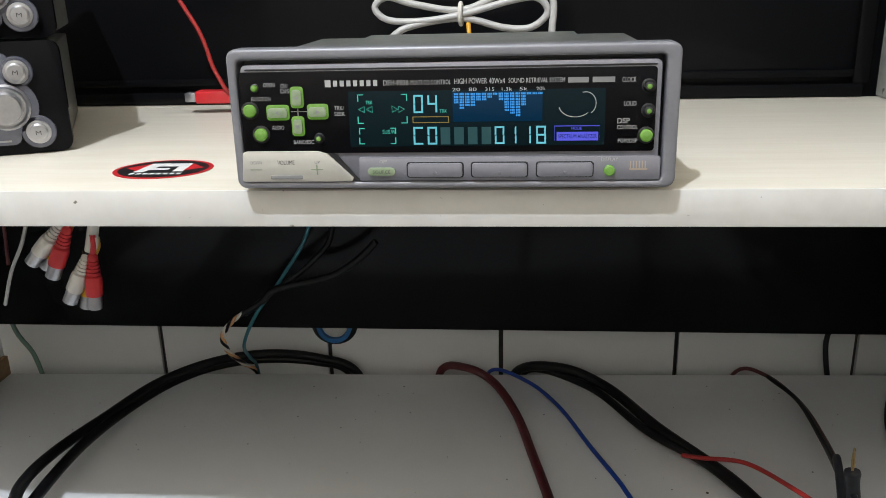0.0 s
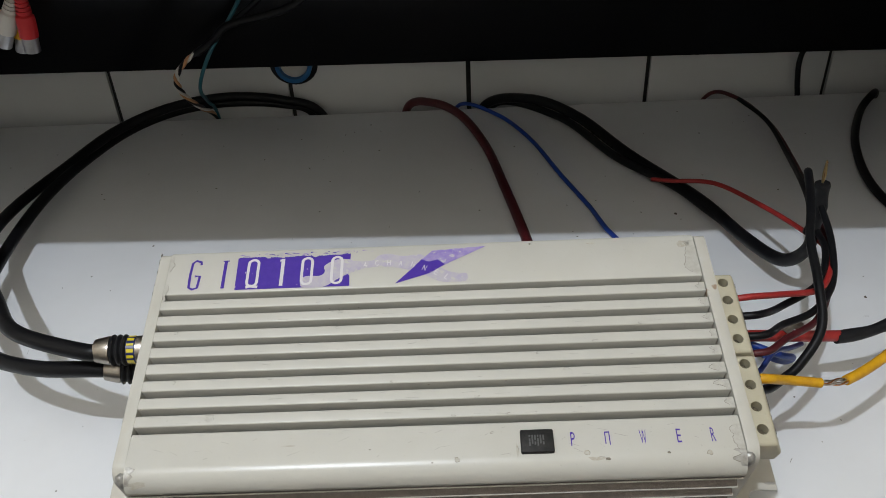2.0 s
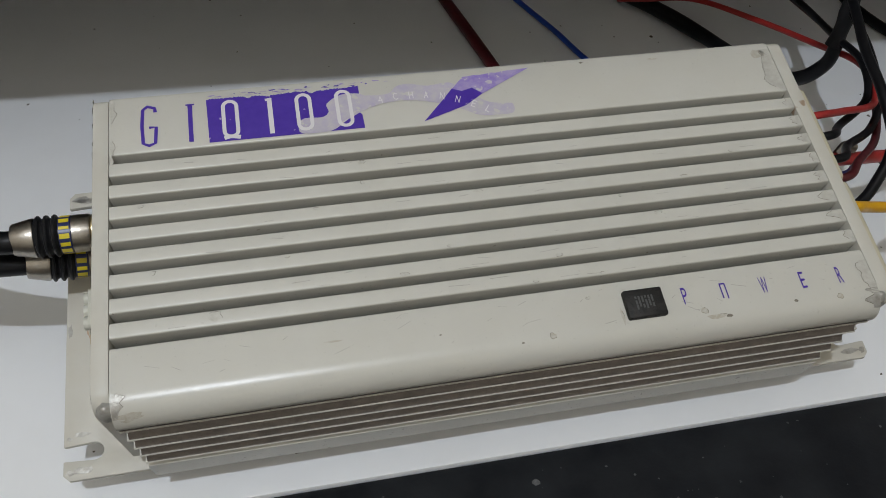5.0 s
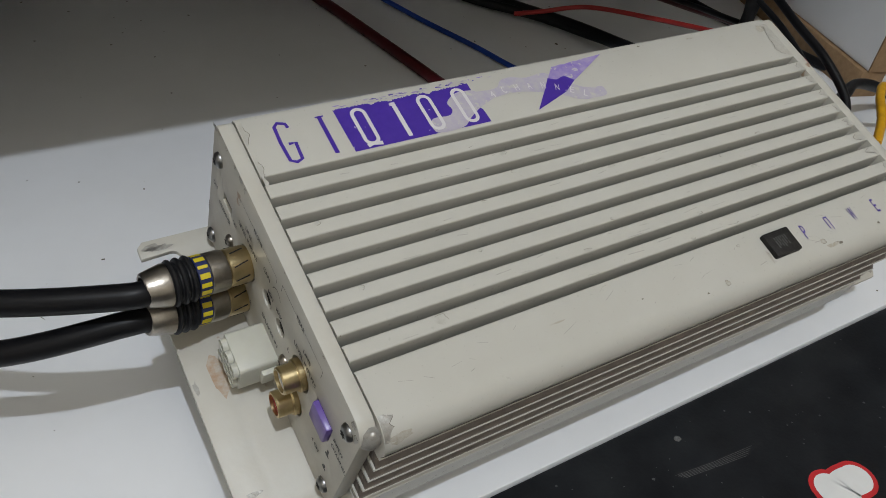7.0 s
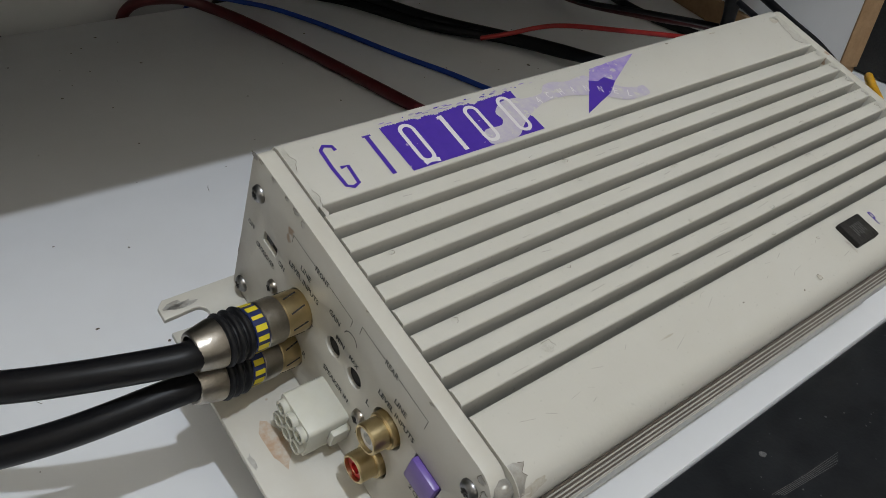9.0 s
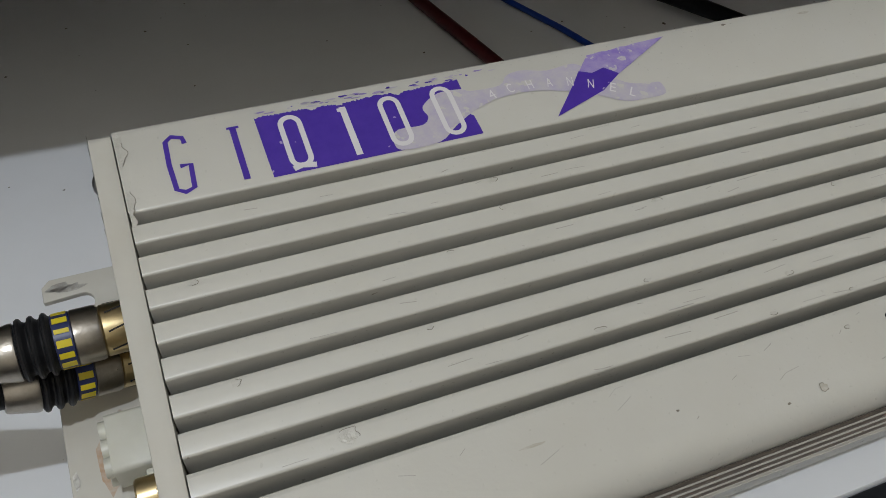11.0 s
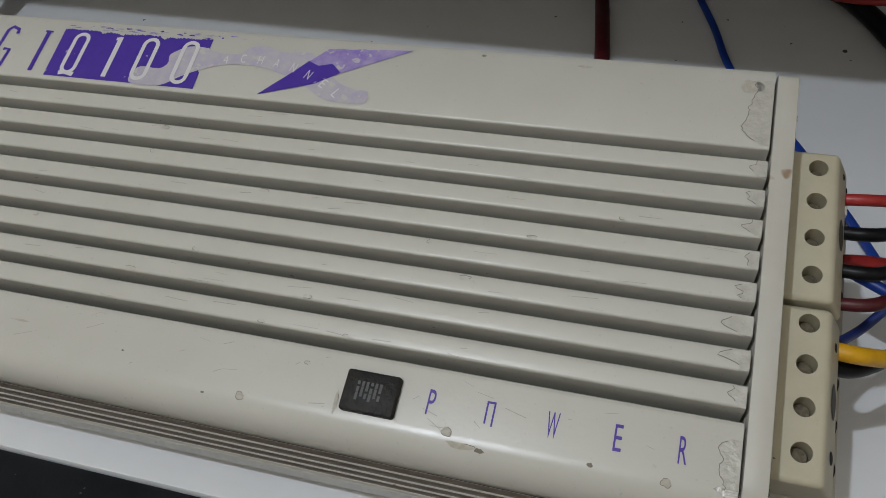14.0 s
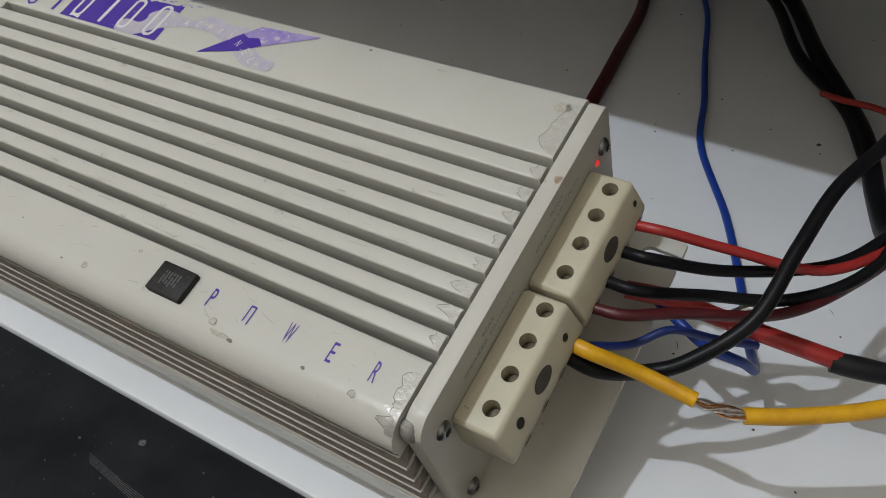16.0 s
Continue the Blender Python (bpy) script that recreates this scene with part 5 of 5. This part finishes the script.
def digit(ch, a, b, w, h, mat):
    t = 3.2
    spans = {"a": (a, a + w, b, b + t), "d": (a, a + w, b + h - t, b + h), "g": (a, a + w, b + h / 2 - t / 2, b + h / 2 + t / 2),
             "f": (a, a + t, b + 1, b + h / 2 - 0.7), "e": (a, a + t, b + h / 2 + 0.7, b + h - 1), "b": (a + w - t, a + w, b + 1, b + h / 2 - 0.7), "c": (a + w - t, a + w, b + h / 2 + 0.7, b + h - 1)}
    rects("digit", [spans[s] for s in SEG[ch]], D, mat, "glowing cyan display digit")


for ch, a, b in (("0", 739, 167), ("4", 764, 167), ("C", 738, 222), ("D", 763, 222), ("0", 881, 222), ("1", 902, 222), ("1", 927, 222), ("8", 953, 222)):
    digit(ch, a, b, 17, 31 if b < 200 else 31, GLOW_CYAN)
for i in range(4):
    rects("blank_cell", [(786 + i * 24, 803 + i * 24, 223, 253)], D, DIM_CELL)
hts = (42, 68, 54, 54, 40, 40, 28, 12, 40, 78, 90, 100, 54, 12, 12, 12)
for i, hgt in enumerate(hts):
    a0 = 811 + i * 9.8
    rects("spectrum_bar", [(a0 + c * 2.7, a0 + c * 2.7 + 2.2, 165 + r * 4.6, 168.4 + r * 4.6) for r in range(max(1, int(hgt / 10.5))) for c in range(3)], D + 0.0001, GLOW_BLUE, "glowing blue spectrum bar")
for s, a in (("20", 815), ("80", 844), ("315", 874), ("1.3k", 904), ("5k", 933), ("20k", 963)):
    say(s, a - 5 - len(s), a + 5 + len(s), 159, 6, G)
rects("frame_corners", [(639, 650, 165, 166.5), (639, 640.5, 165, 177), (717, 728, 165, 166.5), (726.5, 728, 165, 177), (639, 650, 214, 215.5), (639, 640.5, 203, 215), (717, 728, 214, 215.5), (726.5, 728, 203, 215),
                        (641, 651, 223, 224.5), (641, 642.5, 223, 234), (697, 707, 223, 224.5), (705.5, 707, 223, 234), (641, 651, 250, 251.5), (641, 642.5, 240, 251), (697, 707, 250, 251.5), (705.5, 707, 240, 251)], D, GLOW_TEAL, "teal bracket corners")
for a, s in ((646, -1), (660, -1), (706, 1), (718, 1)):
    x, y = fu(a, 191)
    part("skip_arrow", stroke([(x - s * 0.0012, y - 0.0012), (x + s * 0.0012, y), (x - s * 0.0012, y + 0.0012)], 0.00028, 0.0, True), GLOW_TEAL, stereo, smooth=False).data.transform(front(D) @ pose(0, 0, 0.00012))
say("TRK", 653, 666, 179, 6, D, GLOW_TEAL)
say("TRK", 785, 798, 195, 6, D, GLOW_TEAL)
say("SUB.W", 683, 706, 230, 7, D, GLOW_TEAL)
rects("level_box", [(737, 801, 204, 205.3), (737, 801, 214, 215.3), (737, 738.3, 204, 215), (800, 801.3, 204, 215)], D, GLOW_AMBER, "amber level box")
rects("mode_box", [(984, 1063, 222, 223.5), (984, 985.5, 222, 248), (1061.5, 1063, 222, 248), (988, 1060, 233, 248)], D, GLOW_VIOLET, "violet mode box")
say("MODE", 1014, 1032, 227, 5, D, GLOW_VIOLET)
say("SPECTRUM ANALYZER", 991, 1057, 240.5, 7, D + 0.0001, LCD)
x, y = fu(1022, 187)
part("orbit_arc", stroke([(x + 0.0065 * math.cos(radians(t)), y + 0.004 * math.sin(radians(t)) * (1.2 if t > 180 else 1)) for t in range(190, 330, 10)], 0.0003, 0.0), CHAMPAGNE, stereo, smooth=False).data.transform(front(D) @ pose(0, 0, 0.0001))
part("orbit_arc", stroke([(x + 0.004 + 0.004 * math.cos(radians(t)), y + 0.0005 + 0.0045 * math.sin(radians(t))) for t in range(-60, 110, 12)], 0.0003, 0.0), CHAMPAGNE, stereo, smooth=False).data.transform(front(D) @ pose(0, 0, 0.0001))

# ---- two older stereos, stacked and turned ----
STACK = pose(-0.0942, 0.1492, 0.2386, 0, 0, 24)
old = thing("old_car_stereo", "black car stereo with silver knobs, stacked at the shelf's end", "car stereo", STACK, "stacked stereos")
part("chassis", bevel_sharp(box(-0.181, -0.003, 0.006, 0.150, 0.0010, 0.0545), 0.001), GALV, old, "zinc-plated steel chassis")
fm = pose(0, 0, 0, 90, 0, 0)
part("trim_ring", bevel_sharp(slab(outline_rounded(-0.186, 0.0, 0.0, 0.0580, 0.006, 5), 0.010, (), fm @ pose(0, 0, -0.008)), 0.0012, 2), material("gloss_black_trim", (0.003, 0.003, 0.004), 0.12, second=(0.006, 0.006, 0.007), scale=40, amount=0.5, spec=0.1), old, "glossy black trim")
part("face_panel", bevel_sharp(slab(outline_rounded(-0.178, -0.024, 0.0055, 0.0525, 0.004, 4), 0.003, (), fm @ pose(0, 0, 0.002)), 0.0006), ICE, old, "grey translucent face panel")
for a, b, r in ((-0.0285, 0.0252, 0.0150), (-0.0215, 0.0428, 0.0080), (-0.0155, 0.0115, 0.0085)):
    part("knob_surround", lathe([(r, 0.002), (r, 0.0046), (r * 0.94, 0.0052), (0, 0.0052)], 36, m=fm @ pose(a, b, 0)), ICE, old)
part("volume_knob", lathe([(0.0118, 0.005), (0.0118, 0.0062), (0.0108, 0.0072), (0.0096, 0.0060), (0.0084, 0.0060), (0.0081, 0.0120), (0.0074, 0.0128), (0, 0.0130)], 40, m=fm @ pose(-0.0290, 0.0252, 0)), CHROME, old, "silver volume knob")
for a, b in ((-0.0215, 0.0428), (-0.0155, 0.0115)):
    k = part("round_key", lathe([(0.0062, 0.005), (0.0060, 0.0060), (0.0047, 0.0062), (0.0047, 0.0080), (0.0038, 0.0088), (0, 0.009)], 28, m=fm @ pose(a, b, 0)), CHROME, old, "silver round key")
    words("legend", "M", -0.0013, 0.0013, 0.0, 0.0022, GREY_PRINT, k, fm @ pose(a, b, 0.0091))
part("face_text", bars([(-0.036, -0.029, 0.0072, 0.0082)], fm, 0.0051), LEGEND_GREY, old, smooth=False)
copy_thing(old, STACK @ pose(0.0005, 0.001, 0.0593, 0, 0, -0.8))

# oval sticker on the shelf: plain shapes only
sticker = thing("oval_sticker", "red, black and white oval sticker on the shelf", "sticker", pose(-0.0245, 0.0955, 0.23845, 0, 0, -1))


def ellipse(rx, ry, n=48):
    return [(rx * math.cos(6.28319 * i / n), ry * math.sin(6.28319 * i / n)) for i in range(n)]


part("red_rim", slab(ellipse(0.0235, 0.0205), 0.00015), VINYL_RED, sticker, smooth=False)
part("black_field", slab(ellipse(0.0213, 0.0182), 0.00010, (), pose(0, 0, 0.00012)), BLACK_PLASTIC, sticker, smooth=False)
part("red_wing", slab([(-0.0190, 0.002), (-0.0090, 0.0120), (-0.0090, -0.0070)], 0.00010, (), pose(0, 0, 0.00018)), VINYL_RED, sticker, smooth=False)
part("red_wing", slab([(0.0190, 0.002), (0.0100, 0.0120), (0.0100, -0.0050)], 0.00010, (), pose(0, 0, 0.00018)), VINYL_RED, sticker, smooth=False)
part("white_mark", slab([(-0.0120, -0.0075), (-0.0095, 0.0115), (0.0060, 0.0115), (0.0105, 0.0115), (0.0115, -0.0060), (0.0065, -0.0060), (0.0058, 0.0050), (-0.0040, 0.0050), (-0.0045, 0.0010), (0.0030, 0.0010), (0.0030, -0.0025), (-0.0060, -0.0025), (-0.0070, -0.0075)], 0.00010, (), pose(0, 0, 0.00020)), VINYL_WHITE, sticker, smooth=False)
part("text_bar", bars([(-0.0120 + i * 0.0032, -0.0098 + i * 0.0032, -0.0125, -0.0095) for i in range(8)], thick=0.0003), VINYL_WHITE, sticker, smooth=False)

# red charging lead and its plug
usb = thing("charging_cable", "red charging lead with a pale plug on the shelf", "cable", pose(-0.06, 0.28, 0.25))
back = Matrix.Translation((0.06, -0.28, -0.25))
part("lead", tube([(-0.078, 0.270, 0.328), (-0.0710, 0.270, 0.3130), (-0.0612, 0.270, 0.2950), (-0.0565, 0.270, 0.2820), (-0.0535, 0.270, 0.2700), (-0.0470, 0.270, 0.2560), (-0.0440, 0.274, 0.2500)], 0.0014, 8, 12), CABLE_RED, usb).data.transform(back)
part("plug_body", box(-0.0690, -0.0440, 0.272, 0.284, 0.2450, 0.2535, 0.0012), VINYL_RED, usb, "red plug body").data.transform(back)
part("plug_tip", box(-0.0765, -0.0690, 0.2735, 0.2825, 0.2462, 0.2522, 0.0006), CHROME, usb, "metal plug tip").data.transform(back)

# grey lead tied in a bundle behind the stereo
bundle = thing("tied_cable", "light grey cable tied in a bundle behind the stereo", "cable", pose(0.115, 0.24, 0.30))
back = Matrix.Translation((-0.115, -0.24, -0.30))
part("lead", tube([(0.045, 0.236, 0.242), (0.062, 0.236, 0.272), (0.0720, 0.238, 0.2890), (0.0871, 0.240, 0.2955), (0.1149, 0.241, 0.2985), (0.140, 0.240, 0.2925), (0.1562, 0.239, 0.2925), (0.1660, 0.238, 0.3010), (0.160, 0.238, 0.3095), (0.145, 0.239, 0.3085), (0.1150, 0.240, 0.3010), (0.0900, 0.240, 0.2975), (0.0690, 0.240, 0.2985), (0.0610, 0.240, 0.3060), (0.0690, 0.240, 0.3120), (0.085, 0.241, 0.3075), (0.1150, 0.242, 0.3035), (0.142, 0.241, 0.3140), (0.1600, 0.240, 0.3160), (0.1690, 0.238, 0.3080), (0.1685, 0.236, 0.2880), (0.168, 0.234, 0.262), (0.168, 0.225, 0.2420)], 0.0021, 8, 12), CABLE_GREY, bundle).data.transform(back)
part("tie", tube([(0.1135 + 0.0005 * math.cos(t), 0.2410 + 0.0045 * math.cos(t), 0.3012 + 0.0062 * math.sin(t)) for t in (0, 0.8, 1.6, 2.4, 3.2, 4.0, 4.8, 5.6, 6.2832)], 0.0014, 5, 8), CABLE_WHITE, bundle, "white cable tie").data.transform(back)
wire("accessory_wire", "short yellow wire behind the stereo", [(0.118, 0.236, 0.296), (0.119, 0.232, 0.285), (0.120, 0.228, 0.262), (0.121, 0.224, 0.2405)], 0.0014, CABLE_YELLOW)


# ---- under the upper shelf: hanging plugs and wires ----
def hanging_plug(m, mat, name, label, lead):
    ob = thing("hanging_plug", label, "plug", m @ Matrix.Scale(1.13, 4), "hanging plugs")
    prof_p = [(0.0018, 0.001), (0.0026, 0.0)]
    for i in range(5):
        z0 = -0.0012 - i * 0.0021
        r = 0.0029 + i * 0.00025
        prof_p += [(r, z0), (r, z0 - 0.0012), (r - 0.0005, z0 - 0.0014), (r - 0.0005, z0 - 0.0020)]
    prof_p += [(0.0045, -0.0125), (0.0048, -0.015), (0.0047, -0.0235), (0.0040, -0.0240)]
    part("grip", lathe(prof_p, 22), mat, ob)
    part("metal_sleeve", lathe([(0.0040, -0.0238), (0.0041, -0.0242), (0.0041, -0.0315), (0.0036, -0.0318), (0.0034, -0.0270), (0, -0.0270)], 22), CHROME, ob, "metal sleeve")
    part("lead", tube(lead, 0.0016, 6, 10), CABLE_WHITE if mat is CABLE_WHITE else mat, ob)
    return ob


hanging_plug(pose(-0.1355, 0.198, 0.1830, 0, 43, 0), CABLE_WHITE, "w", "cream plug hanging under the shelf", [(0, 0, 0), (-0.002, 0, 0.015), (-0.010, 0.0, 0.040)])
hanging_plug(pose(-0.1320, 0.197, 0.1800, 0, 25, 0), VINYL_RED, "r", "red plug hanging under the shelf", [(0, 0, 0), (0.0, 0, 0.018), (-0.006, 0, 0.042)])
hanging_plug(pose(-0.1350, 0.206, 0.1800, 0, 35, 0), CABLE_YELLOW, "y", "yellow plug hanging behind two others", [(0, 0, 0), (-0.001, 0, 0.018), (-0.008, 0, 0.043)])
hanging_plug(pose(-0.1225, 0.198, 0.1620, 0, 28, 0), CABLE_WHITE, "w", "cream plug hanging on a sleeved lead", [(0, 0, 0), (0.002, 0, 0.006), (0.0005, 0, 0.012)])
hanging_plug(pose(-0.1190, 0.197, 0.1620, 0, 6, 0), VINYL_RED, "r", "red plug hanging on a sleeved lead", [(0, 0, 0), (0.001, 0, 0.006), (0.0005, 0, 0.012)])
hanging_plug(pose(-0.1230, 0.205, 0.1585, 0, 15, 0), CABLE_YELLOW, "y", "yellow plug hanging on a sleeved lead", [(0, 0, 0), (0.002, 0, 0.006), (0.001, 0, 0.012)])
sleeve = thing("sleeved_lead", "white sleeved lead hanging under the shelf", "cable", pose(-0.118, 0.2, 0.19))
part("sleeve", tube([(0.009, 0, 0.034), (0.006, 0, 0.012), (0.001, 0, -0.010), (-0.004, 0, -0.028)], 0.0036, 8, 14), CABLE_WHITE, sleeve)
part("printed_marks", bars([(0.0, 0.0008, -0.006 + i * 0.0035, -0.004 + i * 0.0035) for i in range(5)], pose(0.001, -0.0040, 0.006, 90, 12, 0)), GREY_PRINT, sleeve, smooth=False)
part("collar", tube([(-0.004, 0, -0.026), (-0.0055, 0, -0.031)], 0.0042, 3, 14), BLACK_RUBBER, sleeve)
wire("hanging_wire", "thin grey wire hanging beside the plugs", [(-0.150, 0.205, 0.223), (-0.165, 0.205, 0.175), (-0.185, 0.215, 0.145), (-0.200, 0.225, 0.118)], 0.0012, CABLE_GREY)
wire("hanging_wire", "thin dark red wire hanging at the shelf's end", [(-0.178, 0.21, 0.223), (-0.183, 0.215, 0.19), (-0.186, 0.215, 0.150)], 0.0011, CABLE_MAROON)
wire("hanging_wire", "teal wire hanging against the black panel", [(0.010, 0.290, 0.223), (-0.0034, 0.298, 0.151), (-0.0273, 0.300, 0.1101), (-0.050, 0.300, 0.080), (-0.064, 0.305, 0.052), (-0.070, 0.335, 0.026), (-0.073, 0.3605, 0.005), (-0.074, 0.373, -0.04)], 0.0014, CABLE_TEAL)
wire("hanging_wire", "black wire hanging against the black panel", [(0.018, 0.288, 0.223), (0.0144, 0.296, 0.1508), (-0.0001, 0.298, 0.1257), (-0.0325, 0.298, 0.1000)], 0.0021, CABLE_BLACK)
wire("hanging_wire", "black wire end with a cut tip", [(-0.060, 0.300, 0.080), (-0.045, 0.300, 0.090), (-0.0325, 0.297, 0.1010), (0.000, 0.296, 0.1085), (0.0163, 0.295, 0.1144), (0.034, 0.294, 0.127), (0.0466, 0.293, 0.1395)], 0.0028, CABLE_BLACK)
twist = thing("twisted_wires", "twisted orange, white and black wires", "wire", pose(-0.07, 0.3, 0.065))
spine = smooth_path([(0.012, 0.0, 0.017), (0.002, 0.0, 0.010), (-0.007, 0.0, 0.000), (-0.0085, 0.0, -0.010), (-0.0070, 0.010, -0.024), (-0.0055, 0.034, -0.044), (-0.005, 0.060, -0.064), (-0.005, 0.072, -0.10)], 8)
for i, mt in enumerate((CABLE_ORANGE, CABLE_WHITE, CABLE_BLACK)):
    part("strand", tube([p + Vector((0.0013 * math.cos(k * 0.55 + i * 2.09), 0.0013 * math.sin(k * 0.55 + i * 2.09), 0.0)) for k, p in enumerate(spine)], 0.0012, 2, 8), mt, twist)

# round fitting in the tiled wall
fit_ob = thing("pipe_fitting", "blue-rimmed pipe fitting in the tiled wall", "pipe", pose(-0.0072, 0.3845, 0.0345))
fy = pose(0, 0, 0, 90, 0, 0)
part("seal", lathe([(0.0190, 0.0), (0.0192, 0.0015), (0.0175, 0.0020), (0.0150, 0.0010)], 28, m=fy @ Matrix.Diagonal((1.05, 0.95, 1, 1))), BLACK_RUBBER, fit_ob, "black rough seal")
part("rim", lathe([(0.0155, 0.0), (0.0155, 0.0050), (0.0120, 0.0055), (0.0115, 0.001)], 32, m=fy), PIPE_BLUE, fit_ob, "blue pipe rim")
part("filling", lathe([(0.0118, 0.0010), (0.0100, 0.0022), (0.0040, 0.0030), (0, 0.0024)], 20, m=fy), CABLE_WHITE, fit_ob, "pale filling")
wire("hanging_wire", "black wire hanging in front of the tiles", [(0.417, 0.360, 0.16), (0.416, 0.366, 0.055), (0.411, 0.368, 0.030), (0.411, 0.366, 0.012), (0.416, 0.362, -0.02)], 0.0022, CABLE_BLACK)
wire("hanging_wire", "dull green wire hanging in front of the tiles", [(-0.296, 0.372, 0.06), (-0.288, 0.368, 0.035), (-0.275, 0.366, 0.015), (-0.268, 0.364, -0.01)], 0.0020, material("green_cable", (0.10, 0.17, 0.14), 0.5))

# ---- counter print: outlined bubble shapes ----
def print_shape(x, y, lines):
    """White vinyl brush lines with a red outline, lying on the counter; (points, closed) each."""
    ob = thing("counter_print", "white vinyl print with a red outline on the counter", "print", pose(x, y, -0.0011), "counter print")
    for name, wide, z, mat, text in (("outline", 0.0152, 0.00010, VINYL_RED, "red outline"), ("fill", 0.0116, 0.00030, VINYL_WHITE, "white fill")):
        bm = bmesh.new()
        for k, (pts, closed) in enumerate(lines):
            path = [(p.x, p.y) for p in smooth_path([(a, b, 0) for a, b in (pts + pts[:1] if closed else pts)], 5)]
            stroke(path[:-1] if closed else path, wide, z + 0.00004 * k, closed, bm)
            if not closed:
                for n, end in enumerate((path[0], path[-1])):
                    bm.faces.new([bm.verts.new((a, b, z + 0.00004 * k + 0.00001 * (n + 1))) for a, b in circle(*end, wide / 2, 22)])
        part(name, bm, mat, ob, text, smooth=False)


print_shape(0.1275, -0.1320, [(ellipse(0.0112, 0.0122, 26), True)])
print_shape(0.1580, -0.1320, [([(-0.001, -0.030), (-0.001, -0.010), (0.0005, 0.0115)], False), ([(0.001, 0.004), (0.005, 0.0095), (0.0125, 0.0095)], False)])
print_shape(0.2095, -0.1330, [(ellipse(0.0112, 0.0125, 26), True)])

# ---- dust, hairs and specks ----
bm = bmesh.new()
spots = [(0.270, 0.187, 1.3), (0.004, 0.314, 0.9), (0.314, 0.298, 0.9), (0.058, 0.334, 1.0), (0.356, 0.094, 1.4), (-0.075, 0.1723, 1.0)]
spots += [(rnd.uniform(-0.28, 0.40), rnd.uniform(-0.066, 0.34), rnd.uniform(0.25, 0.8)) for _ in range(150)]
for x, y, s in spots:
    n = rnd.randint(5, 8)
    vs = [bm.verts.new((x + 0.0012 * s * math.cos(i * 6.283 / n) * rnd.uniform(0.4, 1), y + 0.0012 * s * math.sin(i * 6.283 / n) * rnd.uniform(0.4, 1), 0.00012)) for i in range(n)]
    bm.faces.new(vs)
for _ in range(26):
    x, y, a = rnd.uniform(-0.25, 0.38), rnd.uniform(-0.064, 0.16), rnd.uniform(0, 6.28)
    ln, bend = rnd.uniform(0.002, 0.006), rnd.uniform(-0.5, 0.5)
    pts = [(x + ln * t * math.cos(a + bend * t), y + ln * t * math.sin(a + bend * t)) for t in (0, 0.3, 0.6, 1)]
    stroke(pts, 0.00022, 0.0002, bm=bm)
tagged(part("dust", bm, material("dark_dust", (0.10, 0.085, 0.07), 0.9), smooth=False), "dark specks and short hairs on the white shelf", "dust", kind="stuff")
bm = bmesh.new()
for _ in range(130):
    x, y, s = rnd.uniform(-0.10, 0.34), -0.073 - abs(rnd.gauss(0, 0.03)), rnd.uniform(0.2, 0.75)
    n = rnd.randint(4, 7)
    vs = [bm.verts.new((x + 0.0010 * s * math.cos(i * 6.283 / n) * rnd.uniform(0.4, 1), y + 0.0010 * s * math.sin(i * 6.283 / n) * rnd.uniform(0.4, 1), -0.0009)) for i in range(n)]
    bm.faces.new(vs)
for n in range(5):
    stroke([(0.111 + 0.0007 * n, -0.0915 - 0.0006 * n), (0.128, -0.0936 - 0.0005 * n), (0.146 - 0.0012 * n, -0.0948 - 0.0006 * n)], 0.00016, -0.0009 + 0.00002 * n, bm=bm)
bm.faces.new([bm.verts.new((0.123 + 0.0016 * math.cos(0.7 * i) * rnd.uniform(0.6, 1), -0.080 + 0.0016 * math.sin(0.7 * i) * rnd.uniform(0.6, 1), -0.0009)) for i in range(9)])
tagged(part("pale_dust", bm, material("pale_dust", (0.12, 0.12, 0.122), 0.9, second=(0.05, 0.05, 0.052), scale=900, amount=0.9), smooth=False), "pale specks on the black counter", "dust", kind="stuff")

# plain black box, added to fill the dark area beyond the cabinet side
side_box = thing("black_box", "plain black box added for the dark area beside the cabinet", "loudspeaker", pose(0.60, 0.02, 0.0))
part("body", box(-0.13, 0.2, -0.03, 0.30, 0.0, 0.36, 0.004), material("rough_black", (0.010, 0.010, 0.010), 0.95, second=(0.02, 0.02, 0.02), scale=700, amount=0.8, bump=0.6, bump_scale=900), side_box)
